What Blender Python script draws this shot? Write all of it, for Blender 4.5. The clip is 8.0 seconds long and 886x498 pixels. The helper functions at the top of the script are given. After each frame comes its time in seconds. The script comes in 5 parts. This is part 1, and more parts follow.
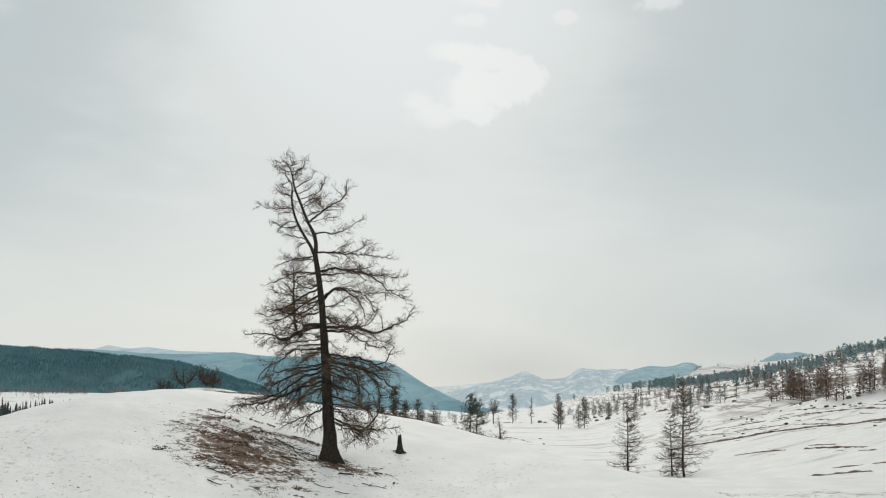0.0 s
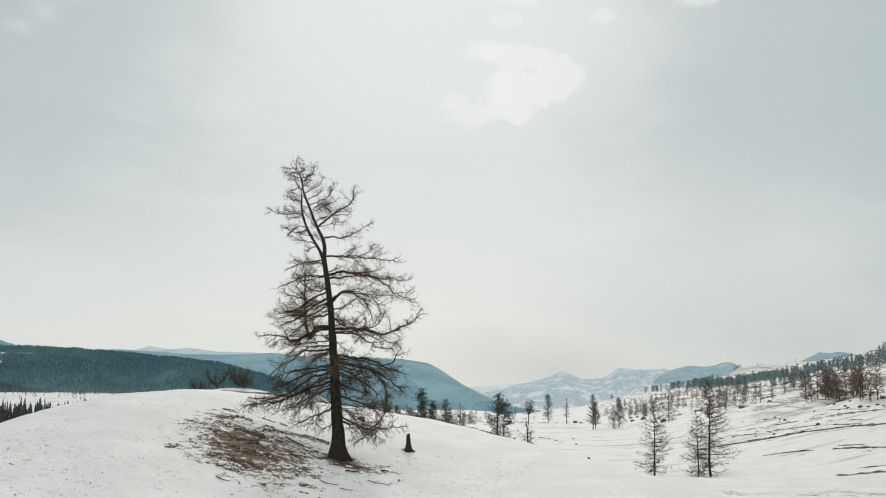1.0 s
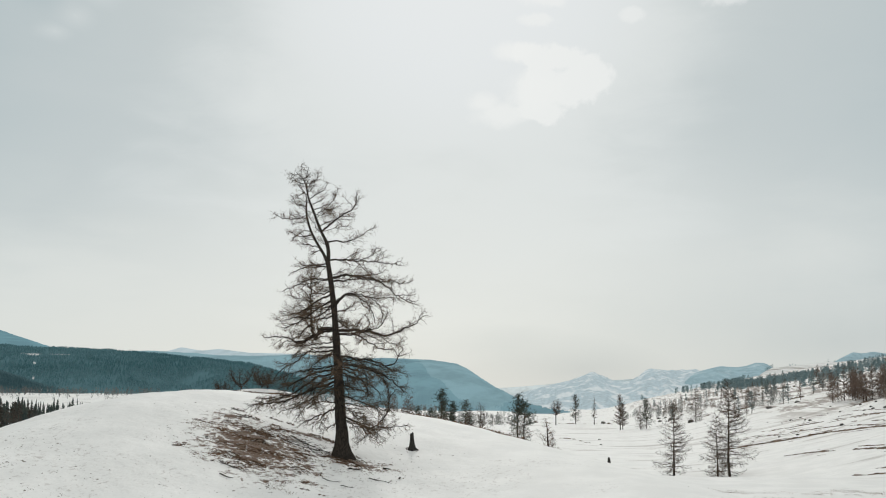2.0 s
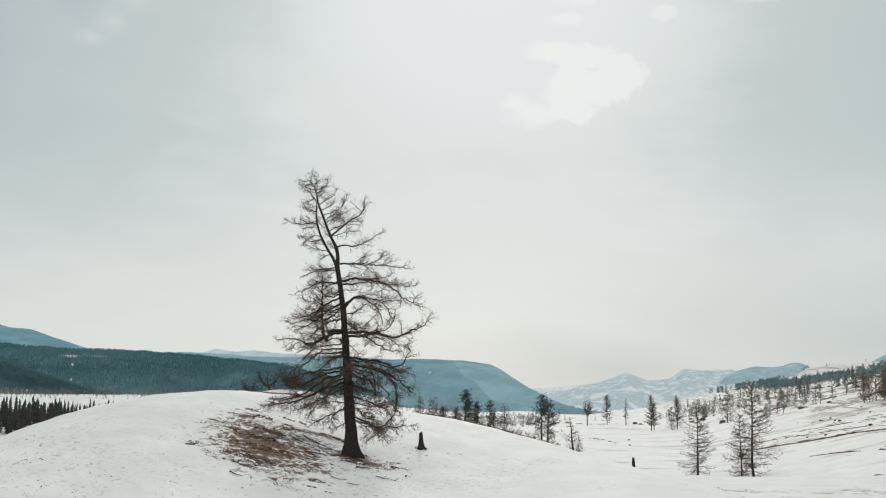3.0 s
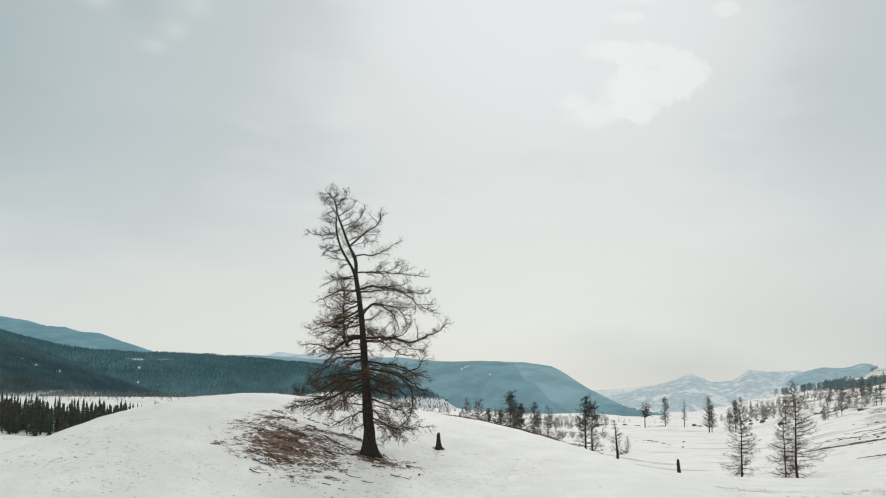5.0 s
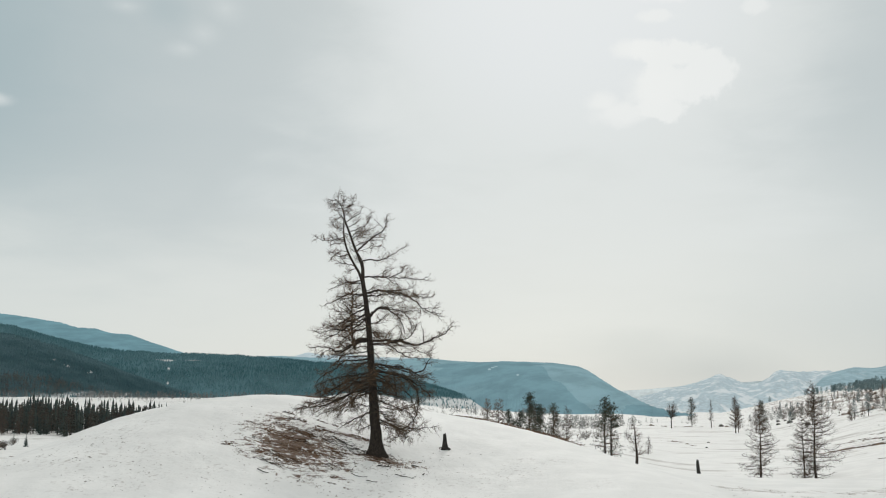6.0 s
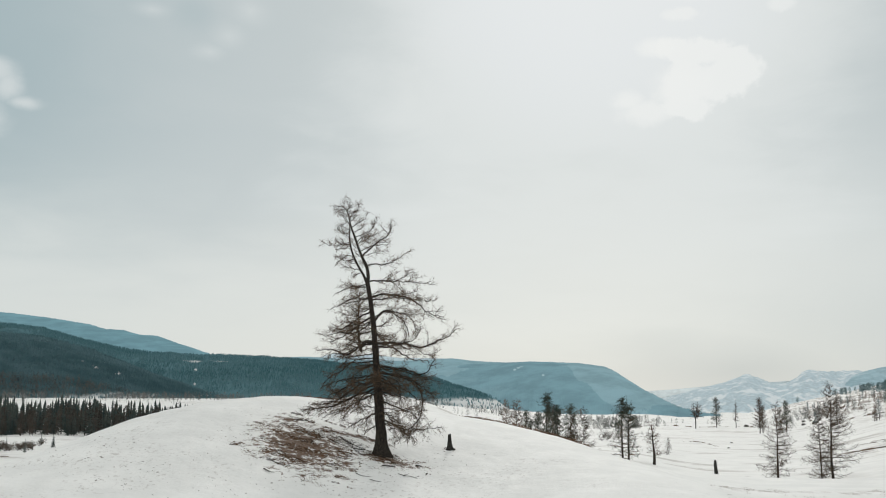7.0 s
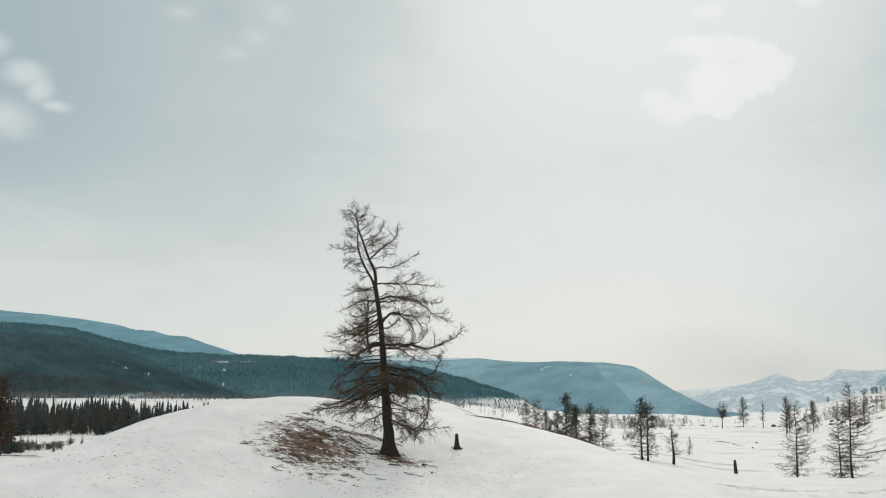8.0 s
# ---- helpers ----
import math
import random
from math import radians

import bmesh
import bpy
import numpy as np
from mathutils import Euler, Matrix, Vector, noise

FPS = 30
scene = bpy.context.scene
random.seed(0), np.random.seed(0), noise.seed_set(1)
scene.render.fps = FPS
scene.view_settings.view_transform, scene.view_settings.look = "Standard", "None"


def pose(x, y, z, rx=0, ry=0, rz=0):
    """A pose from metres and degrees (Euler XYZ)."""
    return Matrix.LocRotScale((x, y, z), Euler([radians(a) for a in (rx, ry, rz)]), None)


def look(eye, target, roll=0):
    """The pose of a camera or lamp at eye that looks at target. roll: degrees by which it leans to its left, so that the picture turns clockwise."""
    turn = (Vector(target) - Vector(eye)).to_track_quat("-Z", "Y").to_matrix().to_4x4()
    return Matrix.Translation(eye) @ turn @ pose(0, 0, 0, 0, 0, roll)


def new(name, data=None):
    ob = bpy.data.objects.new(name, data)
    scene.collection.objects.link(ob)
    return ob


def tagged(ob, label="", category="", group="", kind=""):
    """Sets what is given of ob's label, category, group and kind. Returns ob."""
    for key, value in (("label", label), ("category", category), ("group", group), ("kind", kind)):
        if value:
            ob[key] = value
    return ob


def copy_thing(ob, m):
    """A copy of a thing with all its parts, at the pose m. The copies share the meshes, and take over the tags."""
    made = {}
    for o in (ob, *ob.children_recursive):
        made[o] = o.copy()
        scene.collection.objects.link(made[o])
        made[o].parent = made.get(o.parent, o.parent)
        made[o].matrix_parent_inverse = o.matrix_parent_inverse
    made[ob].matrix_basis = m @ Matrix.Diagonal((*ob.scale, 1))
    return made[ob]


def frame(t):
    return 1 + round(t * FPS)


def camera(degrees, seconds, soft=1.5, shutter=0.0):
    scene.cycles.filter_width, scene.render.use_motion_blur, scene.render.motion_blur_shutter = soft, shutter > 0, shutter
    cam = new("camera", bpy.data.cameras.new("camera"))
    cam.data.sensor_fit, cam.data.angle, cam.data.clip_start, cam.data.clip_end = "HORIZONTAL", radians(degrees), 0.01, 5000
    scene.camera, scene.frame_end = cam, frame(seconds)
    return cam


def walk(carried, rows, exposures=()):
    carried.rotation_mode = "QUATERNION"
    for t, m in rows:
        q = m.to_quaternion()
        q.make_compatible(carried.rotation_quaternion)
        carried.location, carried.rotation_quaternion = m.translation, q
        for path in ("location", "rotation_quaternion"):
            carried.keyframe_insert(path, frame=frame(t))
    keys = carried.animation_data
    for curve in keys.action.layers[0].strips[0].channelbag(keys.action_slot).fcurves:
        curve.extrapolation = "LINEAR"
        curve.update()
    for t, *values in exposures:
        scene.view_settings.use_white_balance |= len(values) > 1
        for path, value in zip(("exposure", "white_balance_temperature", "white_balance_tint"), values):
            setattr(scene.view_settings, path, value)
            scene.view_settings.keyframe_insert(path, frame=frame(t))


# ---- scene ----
cam = camera(46.8, 8.0, soft=1.1)
METRES, EYE, TILT, LEAN, TURN = 15.0, 4.0, 8.0, -0.9, 0.0
ROWS = [
    (0.0, 0.0, 0.0, 0.0, -0.0, 0.0, -0.0),
    (0.5, 0.0562, -0.0409, 0.0048, 1.09, 0.01, 0.16),
    (1.0, 0.1105, -0.0814, 0.01, 2.1, 0.02, 0.31),
    (1.5, 0.1624, -0.1201, 0.0138, 2.9, 0.05, 0.43),
    (3.0, 0.3165, -0.2374, 0.0271, 5.6, 0.14, 0.9),
    (3.5, 0.3646, -0.273, 0.0311, 6.47, 0.19, 1.05),
    (4.0, 0.4133, -0.308, 0.0368, 7.35, 0.22, 1.15),
    (4.5, 0.4604, -0.3422, 0.0418, 8.17, 0.27, 1.3),
    (6.0, 0.6114, -0.451, 0.061, 10.52, 0.39, 1.72),
    (6.5, 0.6617, -0.4833, 0.0671, 11.22, 0.42, 1.86),
    (7.0, 0.7122, -0.5148, 0.0729, 11.94, 0.46, 1.99),
    (7.5, 0.7627, -0.5452, 0.0777, 12.66, 0.49, 2.12),
    (8.0, 0.8134, -0.5743, 0.0822, 13.46, 0.51, 2.25),
]
walk(cam, [(t, pose(0, 0, EYE, TILT, LEAN, TURN) @ pose(METRES * x, METRES * y, METRES * z, 90 + pitch, roll, yaw)) for t, x, y, z, yaw, pitch, roll in ROWS])

# ---- world and sun ----
SUN_UP, SUN_SIDE = 29.0, -3.5          # degrees above the horizon, degrees right of straight ahead

world = bpy.data.worlds.new("world")
scene.world = world
world.use_nodes = True
wt = world.node_tree
wt.nodes.clear()


class Nodes:
    """Short hand for writing node trees."""

    def __init__(self, tree):
        self.tree = tree

    def add(self, kind, **props):
        n = self.tree.nodes.new(kind)
        for k, v in props.items():
            setattr(n, k, v)
        return n

    def put(self, socket, value):
        if hasattr(value, "is_linked"):
            self.tree.links.new(value, socket)
        else:
            socket.default_value = value

    def math(self, op, a, b=0.0, c=0.0, clamp=False):
        n = self.add("ShaderNodeMath", operation=op, use_clamp=clamp)
        for s, v in zip(n.inputs, (a, b, c)):
            self.put(s, v)
        return n.outputs[0]

    def vec(self, op, a, b=(0, 0, 0)):
        n = self.add("ShaderNodeVectorMath", operation=op)
        self.put(n.inputs[0], a)
        self.put(n.inputs[1], b)
        return n.outputs["Value"] if op in ("DOT_PRODUCT", "DISTANCE", "LENGTH") else n.outputs[0]

    def step(self, v, lo, hi, a=0.0, b=1.0):
        n = self.add("ShaderNodeMapRange", interpolation_type="SMOOTHSTEP")
        for s, x in zip(n.inputs, (v, lo, hi, a, b)):
            self.put(s, x)
        return n.outputs[0]

    def noise(self, at, scale, detail=4.0, rough=0.55, warp=0.0):
        n = self.add("ShaderNodeTexNoise")
        self.put(n.inputs["Vector"], at)
        n.inputs["Scale"].default_value, n.inputs["Detail"].default_value = scale, detail
        n.inputs["Roughness"].default_value, n.inputs["Distortion"].default_value = rough, warp
        return n.outputs[0]

    def mix(self, f, a, b):
        n = self.add("ShaderNodeMix", data_type="RGBA")
        self.put(n.inputs[0], f)
        self.put(n.inputs[6], (*a, 1) if isinstance(a, tuple) else a)
        self.put(n.inputs[7], (*b, 1) if isinstance(b, tuple) else b)
        return n.outputs[2]

    def xyz(self, v):
        n = self.add("ShaderNodeSeparateXYZ")
        self.put(n.inputs[0], v)
        return n.outputs

    def join(self, x, y, z):
        n = self.add("ShaderNodeCombineXYZ")
        for s, v in zip(n.inputs, (x, y, z)):
            self.put(s, v)
        return n.outputs[0]


def way(side, up):
    """Unit vector by degrees right of straight ahead and degrees above the horizon."""
    a, e = radians(side), radians(up)
    return (math.sin(a) * math.cos(e), math.cos(a) * math.cos(e), math.sin(e))


w = Nodes(wt)
sky = w.add("ShaderNodeTexSky", sky_type="NISHITA", sun_disc=False, sun_elevation=radians(SUN_UP),
            sun_rotation=radians(SUN_SIDE), altitude=1200.0, dust_density=3.0)
clear = w.add("ShaderNodeVectorMath", operation="SCALE")
w.put(clear.inputs[0], sky.outputs[0])
clear.inputs["Scale"].default_value = 0.1
heading = w.add("ShaderNodeTexCoord").outputs["Generated"]
hx, hy, hz = w.xyz(heading)
flat = w.math("ADD", w.math("MAXIMUM", hz, 0.0), 0.16)
deck = w.join(w.math("DIVIDE", hx, flat), w.math("DIVIDE", hy, flat), 0.0)
broad = w.noise(deck, 0.9, 3.0, 0.5, 0.3)
fine = w.noise(deck, 3.1, 6.0, 0.6, 0.4)
veil = w.math("ADD", w.math("MULTIPLY", broad, 0.72), w.math("MULTIPLY", fine, 0.28))
BLUE, GREY, PALE, CREAM, WHITE = (0.385, 0.475, 0.495), (0.52, 0.575, 0.58), (0.675, 0.715, 0.71), (0.72, 0.745, 0.72), (0.79, 0.815, 0.805)
# brighter towards the hidden sun, greyer and bluer away from it
sunward = w.vec("DOT_PRODUCT", heading, way(SUN_SIDE, 16.0))
f = w.math("ADD", sunward, w.math("MULTIPLY", w.math("SUBTRACT", veil, 0.5), 0.16))
cover = w.mix(w.step(f, math.cos(radians(35)), math.cos(radians(17))), BLUE, GREY)
cover = w.mix(w.step(f, math.cos(radians(19)), math.cos(radians(4))), cover, PALE)
cover = w.mix(w.step(hz, 0.45, 0.65), cover, (0.80, 0.81, 0.79))
low = w.step(w.math("ADD", hz, w.math("MULTIPLY", w.math("SUBTRACT", veil, 0.5), 0.25)), 0.24, 0.08)
cover = w.mix(w.math("MULTIPLY", low, 0.8), cover, CREAM)
glare = w.step(w.vec("DOT_PRODUCT", heading, way(SUN_SIDE, SUN_UP - 4)), math.cos(radians(13)), math.cos(radians(4)))
cover = w.mix(w.math("MULTIPLY", glare, 0.8), cover, (0.715, 0.755, 0.775))


def lobe(side, up, wide, high):
    """How deep a heading lies inside a cloud's lens, 1 at its heart."""
    a = radians(side)
    off = w.vec("SUBTRACT", heading, way(side, up))
    across = w.math("DIVIDE", w.vec("DOT_PRODUCT", off, (math.cos(a), -math.sin(a), 0)), radians(wide))
    above = w.math("DIVIDE", w.xyz(off)[2], radians(high))
    return w.math("SUBTRACT", 1.0, w.math("SQRT", w.math("ADD", w.math("MULTIPLY", across, across), w.math("MULTIPLY", above, above))))


def puff(cover, lobes, sharp, colour, gain, scale=30.0, ragged=2.2):
    """A cloud made of lobes with a ragged edge."""
    body = lobe(*lobes[0])
    for l in lobes[1:]:
        body = w.math("MAXIMUM", body, lobe(*l))
    rough = w.noise(heading, scale, 7.0, 0.6, 0.2)
    body = w.math("ADD", body, w.math("MULTIPLY", w.math("SUBTRACT", rough, 0.52), ragged))
    return w.mix(w.math("MULTIPLY", w.step(body, 0.0, sharp), gain), cover, colour)


cover = puff(cover, ((17.0, 3.0, 21.0, 8.0), (24.0, 6.0, 13.0, 8.0), (4.0, 1.4, 13.0, 3.4)), 1.5, (0.465, 0.52, 0.535), 0.95, 6.0, 0.5)
cover = puff(cover, ((-0.7, 15.5, 2.6, 0.95), (-1.8, 16.1, 1.5, 0.8), (0.0, 18.9, 1.5, 0.65), (1.2, 16.6, 2.2, 1.6)), 0.7, WHITE, 0.75, 24.0, 1.3)
cover = puff(cover, ((2.6, 18.6, 1.7, 1.05), (0.9, 18.8, 1.2, 0.8), (4.2, 17.7, 1.7, 1.1), (3.2, 16.9, 2.0, 1.4), (1.6, 16.9, 1.6, 1.9), (1.9, 15.6, 1.6, 0.8)), 0.4, WHITE, 0.85, 34.0, 1.9)
cover = puff(cover, ((12.2, 21.3, 1.5, 0.7), (6.8, 20.7, 1.0, 0.5), (15.0, 22.0, 1.5, 0.6), (1.3, 20.6, 1.3, 0.5), (1.7, 21.7, 1.6, 0.6)), 0.6, WHITE, 0.6, 40.0, 1.8)
cover = puff(cover, ((-26.6, 20.4, 1.9, 1.5),), 0.9, BLUE, 0.45, 12.0, 0.9)
cover = puff(cover, ((-24.6, 19.3, 1.5, 1.1), (-23.4, 20.7, 1.5, 1.2), (-25.6, 18.4, 1.4, 0.7), (-28.8, 20.3, 1.5, 0.6)), 1.7, PALE, 0.8, 10.0, 1.1)
cover = puff(cover, ((-36.8, 16.2, 1.8, 1.1), (-36.0, 15.5, 1.2, 1.2), (-37.4, 14.1, 2.2, 1.5), (-35.2, 14.8, 1.3, 0.5), (-38.2, 17.6, 1.1, 0.9)), 0.9, PALE, 0.75, 20.0, 1.2)

bg = w.add("ShaderNodeBackground")
w.put(bg.inputs["Color"], w.mix(0.95, clear.outputs[0], cover))
bg.inputs["Strength"].default_value = 1.0
w.put(w.add("ShaderNodeOutputWorld").inputs["Surface"], bg.outputs[0])

sun = new("sun", bpy.data.lights.new("sun", "SUN"))
sun.data.energy, sun.data.angle, sun.data.color = 0.8, radians(12), (1.0, 0.96, 0.9)
sun.matrix_world = look(Vector(way(SUN_SIDE, SUN_UP)) * 200, (0, 0, 0))


# ---- materials ----
def surface(name, build, rough=0.85, spec=0.25):
    """A material: build(nodes, position) gives the colour and the height for the bump."""
    m = bpy.data.materials.new(name)
    m.use_nodes = True
    n = Nodes(m.node_tree)
    b = m.node_tree.nodes["Principled BSDF"]
    b.inputs["Roughness"].default_value = rough
    b.inputs["Specular IOR Level"].default_value = spec
    colour, height, far = build(n, n.add("ShaderNodeNewGeometry").outputs["Position"])
    n.put(b.inputs["Base Color"], colour)
    if height is not None:
        bump = n.add("ShaderNodeBump")
        bump.inputs["Strength"].default_value, bump.inputs["Distance"].default_value = 0.7, far
        n.put(bump.inputs["Height"], height)
        n.put(b.inputs["Normal"], bump.outputs[0])
    return m


def bark(name, dark, light, scale=1.0):
    def build(n, at):
        stretched = n.vec("MULTIPLY", at, (1, 1, 0.22))
        ridges = n.noise(stretched, 22.0 * scale, 5.0, 0.65, 0.6)
        stains = n.noise(at, 1.7 * scale, 3.0)
        c = n.mix(n.step(ridges, 0.36, 0.66), dark, light)
        c = n.mix(n.step(stains, 0.45, 0.75, 0, 0.5), c, tuple(0.6 * v for v in dark))
        return c, ridges, 0.04
    return surface(name, build, 0.9, 0.15)


def mottled(name, a, b, scale, rough=0.9, bump=0.02, fine_scale=6.0):
    def build(n, at):
        big = n.noise(at, scale, 3.0)
        small = n.noise(at, scale * fine_scale, 5.0, 0.6)
        c = n.mix(n.step(n.math("ADD", n.math("MULTIPLY", big, 0.55), n.math("MULTIPLY", small, 0.45)), 0.36, 0.64), a, b)
        return c, small, bump
    return surface(name, build, rough, 0.15)


BARK = bark("larch bark", (0.026, 0.021, 0.018), (0.072, 0.058, 0.047))
TWIG = mottled("larch twigs", (0.075, 0.05, 0.034), (0.165, 0.11, 0.072), 2.0, bump=0.0)
DEADWOOD = bark("weathered stump wood", (0.025, 0.024, 0.022), (0.075, 0.068, 0.06))
FARBARK = mottled("valley bark", (0.035, 0.028, 0.024), (0.075, 0.058, 0.046), 0.8)
NEARTWIG = mottled("dark larch twigs", (0.05, 0.035, 0.026), (0.115, 0.08, 0.056), 0.8, bump=0.0)
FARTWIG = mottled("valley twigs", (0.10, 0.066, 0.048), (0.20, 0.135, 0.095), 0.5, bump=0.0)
# twig brown lightened, so the colour carries the haze over the far slope
HAZEDTWIG = mottled("haze-paled slope twigs", (0.12, 0.088, 0.07), (0.225, 0.162, 0.13), 0.3, bump=0.0)
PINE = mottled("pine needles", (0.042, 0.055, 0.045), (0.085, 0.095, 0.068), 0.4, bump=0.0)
# paler, bluer version of the pine needles with distance haze in its colour
HAZEDPINE = mottled("haze-tinted slope pine needles", (0.12, 0.17, 0.174), (0.2, 0.25, 0.248), 0.3, bump=0.0)
SPRUCE = mottled("spruce needles", (0.042, 0.064, 0.064), (0.092, 0.102, 0.086), 0.15, bump=0.0)
ROCK = mottled("lichened rock", (0.05, 0.045, 0.042), (0.16, 0.145, 0.13), 2.5)


# ---- ground ----
def ss(a, b, v):
    t = np.clip((v - a) / (b - a), 0, 1)
    return t * t * (3 - 2 * t)


def knoll(x, y, h, cx, cy, a, b, turn):
    u = (x - cx) * math.cos(turn) + (y - cy) * math.sin(turn)
    v = (y - cy) * math.cos(turn) - (x - cx) * math.sin(turn)
    return h * np.exp(-(u / a) ** 2 - (v / b) ** 2)


def ripple(x, y, length, turn):
    u, v = (x * math.cos(turn) + y * math.sin(turn)) / length, (y * math.cos(turn) - x * math.sin(turn)) / length
    return np.sin(6.283 * u + 1.7 * np.sin(3.1 * v)) * np.cos(4.1 * v + 1.3 * np.sin(2.7 * u))


def ground(x, y):
    """Height of the snow-covered land."""
    x, y = np.asarray(x, float), np.asarray(y, float)
    r, side = np.hypot(x, y), np.degrees(np.arctan2(x, np.maximum(y, 1e-6)))
    floor = -6.6 - 4.0 * ss(150, 420, r) + (-8.4 + 15 * ss(-6, -18, side)) * ss(420, 1100, r)
    floor = floor - 2.5 * ss(-20, -70, x) * (1 - ss(300, 700, r))
    floor = floor + (1.0 - 1.9 * ss(2, 19, x)) * (1 - ss(200, 330, r)) * ss(-60, -10, x)
    floor = floor + knoll(x, y, 11.5, -41.0, 169.0, 22.0, 26.0, 0)
    floor = floor + 0.5 * ripple(x, y, 70, 0.4) * ss(120, 260, r)
    s = 5.0 * np.logaddexp(0, (x - 22.6 - 0.077 * y) / 5.0)
    slope = floor + 184 * (1 - np.exp(-0.279 * s / 184)) * (1 - ss(1700, 2100, r)) + ss(12, 60, s) * (0.9 * ripple(x, y, 60, 1.1) + 0.4 * ripple(x, y, 23, 0.3))
    near = -2.35 + 0.017 * x - 0.004 * y + knoll(x, y, 6.8, -15.86, 60.12, 30.03, 15.45, 1.189)
    near = near + knoll(x, y, 2.38, 7.63, 51.0, 8.0, 26.4, 0.298) + knoll(x, y, -1.77, -29.0, 45.05, 9.12, 9.12, 0)
    near = near + 0.05 * ripple(x, y, 5.3, 0.5) + 0.025 * ripple(x, y, 1.9, 1.3)
    t = np.maximum(ss(72.6, 116.3, y - 0.25 * x), ss(45, 120, -x))
    return near * (1 - t) + slope * t


def on(x, y):
    return float(ground(x, y))


def mesh(name, verts, faces, material=None, smooth=False):
    me = bpy.data.meshes.new(name)
    me.from_pydata(verts, [], faces)
    if material:
        me.materials.append(material)
    if smooth:
        me.polygons.foreach_set("use_smooth", [True] * len(me.polygons))
    return me


def grid_faces(rows, cols):
    i = np.arange((rows - 1) * cols).reshape(rows - 1, cols)[:, :-1].ravel()
    return np.stack([i, i + 1, i + cols + 1, i + cols], 1)


# patches of bare litter: centre, half length across and along, turn
LITTER = ((-9.3, 48.1, 2.85, 4.5, 0.40), (-7.6, 52.5, 1.9, 0.45, 0.05), (-4.7, 49.8, 2.0, 1.0, 0.0), (-11.7, 51.9, 0.9, 0.5, 0.0))


def litter_depth(x, y):
    """0 at the heart of a litter patch, 1 on its edge."""
    out = 9.0
    for cx, cy, a, b, turn in LITTER:
        u = ((x - cx) * math.cos(turn) + (y - cy) * math.sin(turn)) / a
        v = ((y - cy) * math.cos(turn) - (x - cx) * math.sin(turn)) / b
        out = min(out, math.hypot(u, v))
    return out


def snow_build(n, at):
    x, y, z = n.xyz(at)
    drift = n.noise(at, 0.35, 4.0)
    grain = n.noise(at, 9.0, 4.0, 0.6)
    c = n.mix(n.step(drift, 0.35, 0.7), (0.785, 0.778, 0.755), (0.865, 0.855, 0.83))
    c = n.mix(n.step(grain, 0.5, 0.8, 0.0, 0.22), c, (0.60, 0.595, 0.575))
    # thin, wind-scoured streaks with grass showing through
    scour = n.noise(n.vec("MULTIPLY", at, (0.35, 1.0, 1.0)), 0.11, 6.0, 0.66, 0.6)
    open_land = n.math("MAXIMUM", n.step(y, 95.0, 150.0), n.step(x, 22.0, 50.0))
    c = n.mix(n.math("MULTIPLY", n.step(scour, 0.48, 0.58), n.math("MULTIPLY", open_land, 0.08)), c, (0.52, 0.48, 0.44))
    c = n.mix(n.math("MULTIPLY", n.step(scour, 0.57, 0.61), n.math("MULTIPLY", open_land, 0.4)), c, (0.20, 0.155, 0.125))
    # grass and soil combed along the hillside
    along = n.noise(n.vec("MULTIPLY", at, (1.0, 0.16, 1.0)), 0.16, 6.0, 0.68, 0.5)
    hill = n.math("MULTIPLY", n.step(n.math("SUBTRACT", x, n.math("MULTIPLY", y, 0.077)), 40.0, 66.0), n.step(y, 205.0, 270.0))
    c = n.mix(n.math("MULTIPLY", n.step(along, 0.46, 0.55), n.math("MULTIPLY", hill, 0.35)), c, (0.42, 0.36, 0.31))
    c = n.mix(n.math("MULTIPLY", n.step(along, 0.52, 0.56), n.math("MULTIPLY", hill, 0.75)), c, (0.17, 0.125, 0.10))
    # trampled, dirty speckle that thins out over the clean drifts
    worn = n.noise(at, 0.16, 3.0)
    crumb = n.noise(n.vec("MULTIPLY", at, (1.0, 0.7, 1.0)), 4.2, 5.0, 0.7, 0.4)
    near_by = n.math("MULTIPLY", n.step(y, 62.0, 46.0), n.step(worn, 0.46, 0.62))
    far_off = n.math("MULTIPLY", n.step(x, 20.0, 60.0, 0.0, 0.7), n.step(worn, 0.45, 0.6))
    dirt = n.math("MULTIPLY", n.step(crumb, 0.55, 0.64), n.math("MAXIMUM", near_by, far_off))
    c = n.mix(n.math("MULTIPLY", dirt, 0.42), c, (0.22, 0.165, 0.14))
    # bare litter round the great larch
    edge = 9.0
    for cx, cy, a, b, turn in LITTER:
        dx, dy = n.math("SUBTRACT", x, cx), n.math("SUBTRACT", y, cy)
        u = n.math("ADD", n.math("MULTIPLY", dx, math.cos(turn) / a), n.math("MULTIPLY", dy, math.sin(turn) / a))
        v = n.math("SUBTRACT", n.math("MULTIPLY", dy, math.cos(turn) / b), n.math("MULTIPLY", dx, math.sin(turn) / b))
        edge = n.math("MINIMUM", edge, n.math("SQRT", n.math("ADD", n.math("MULTIPLY", u, u), n.math("MULTIPLY", v, v))))
    blot = n.noise(n.vec("MULTIPLY", at, (0.75, 0.8, 1.0)), 2.6, 8.0, 0.74, 0.5)
    bare = n.step(n.math("ADD", n.math("SUBTRACT", 0.85, edge), n.math("MULTIPLY", n.math("SUBTRACT", blot, 0.50), 6.0)), 0.0, 0.35)
    litter = n.mix(n.step(n.noise(at, 14.0, 5.0, 0.7), 0.35, 0.65), (0.05, 0.031, 0.02), (0.205, 0.118, 0.072))
    c = n.mix(bare, c, litter)
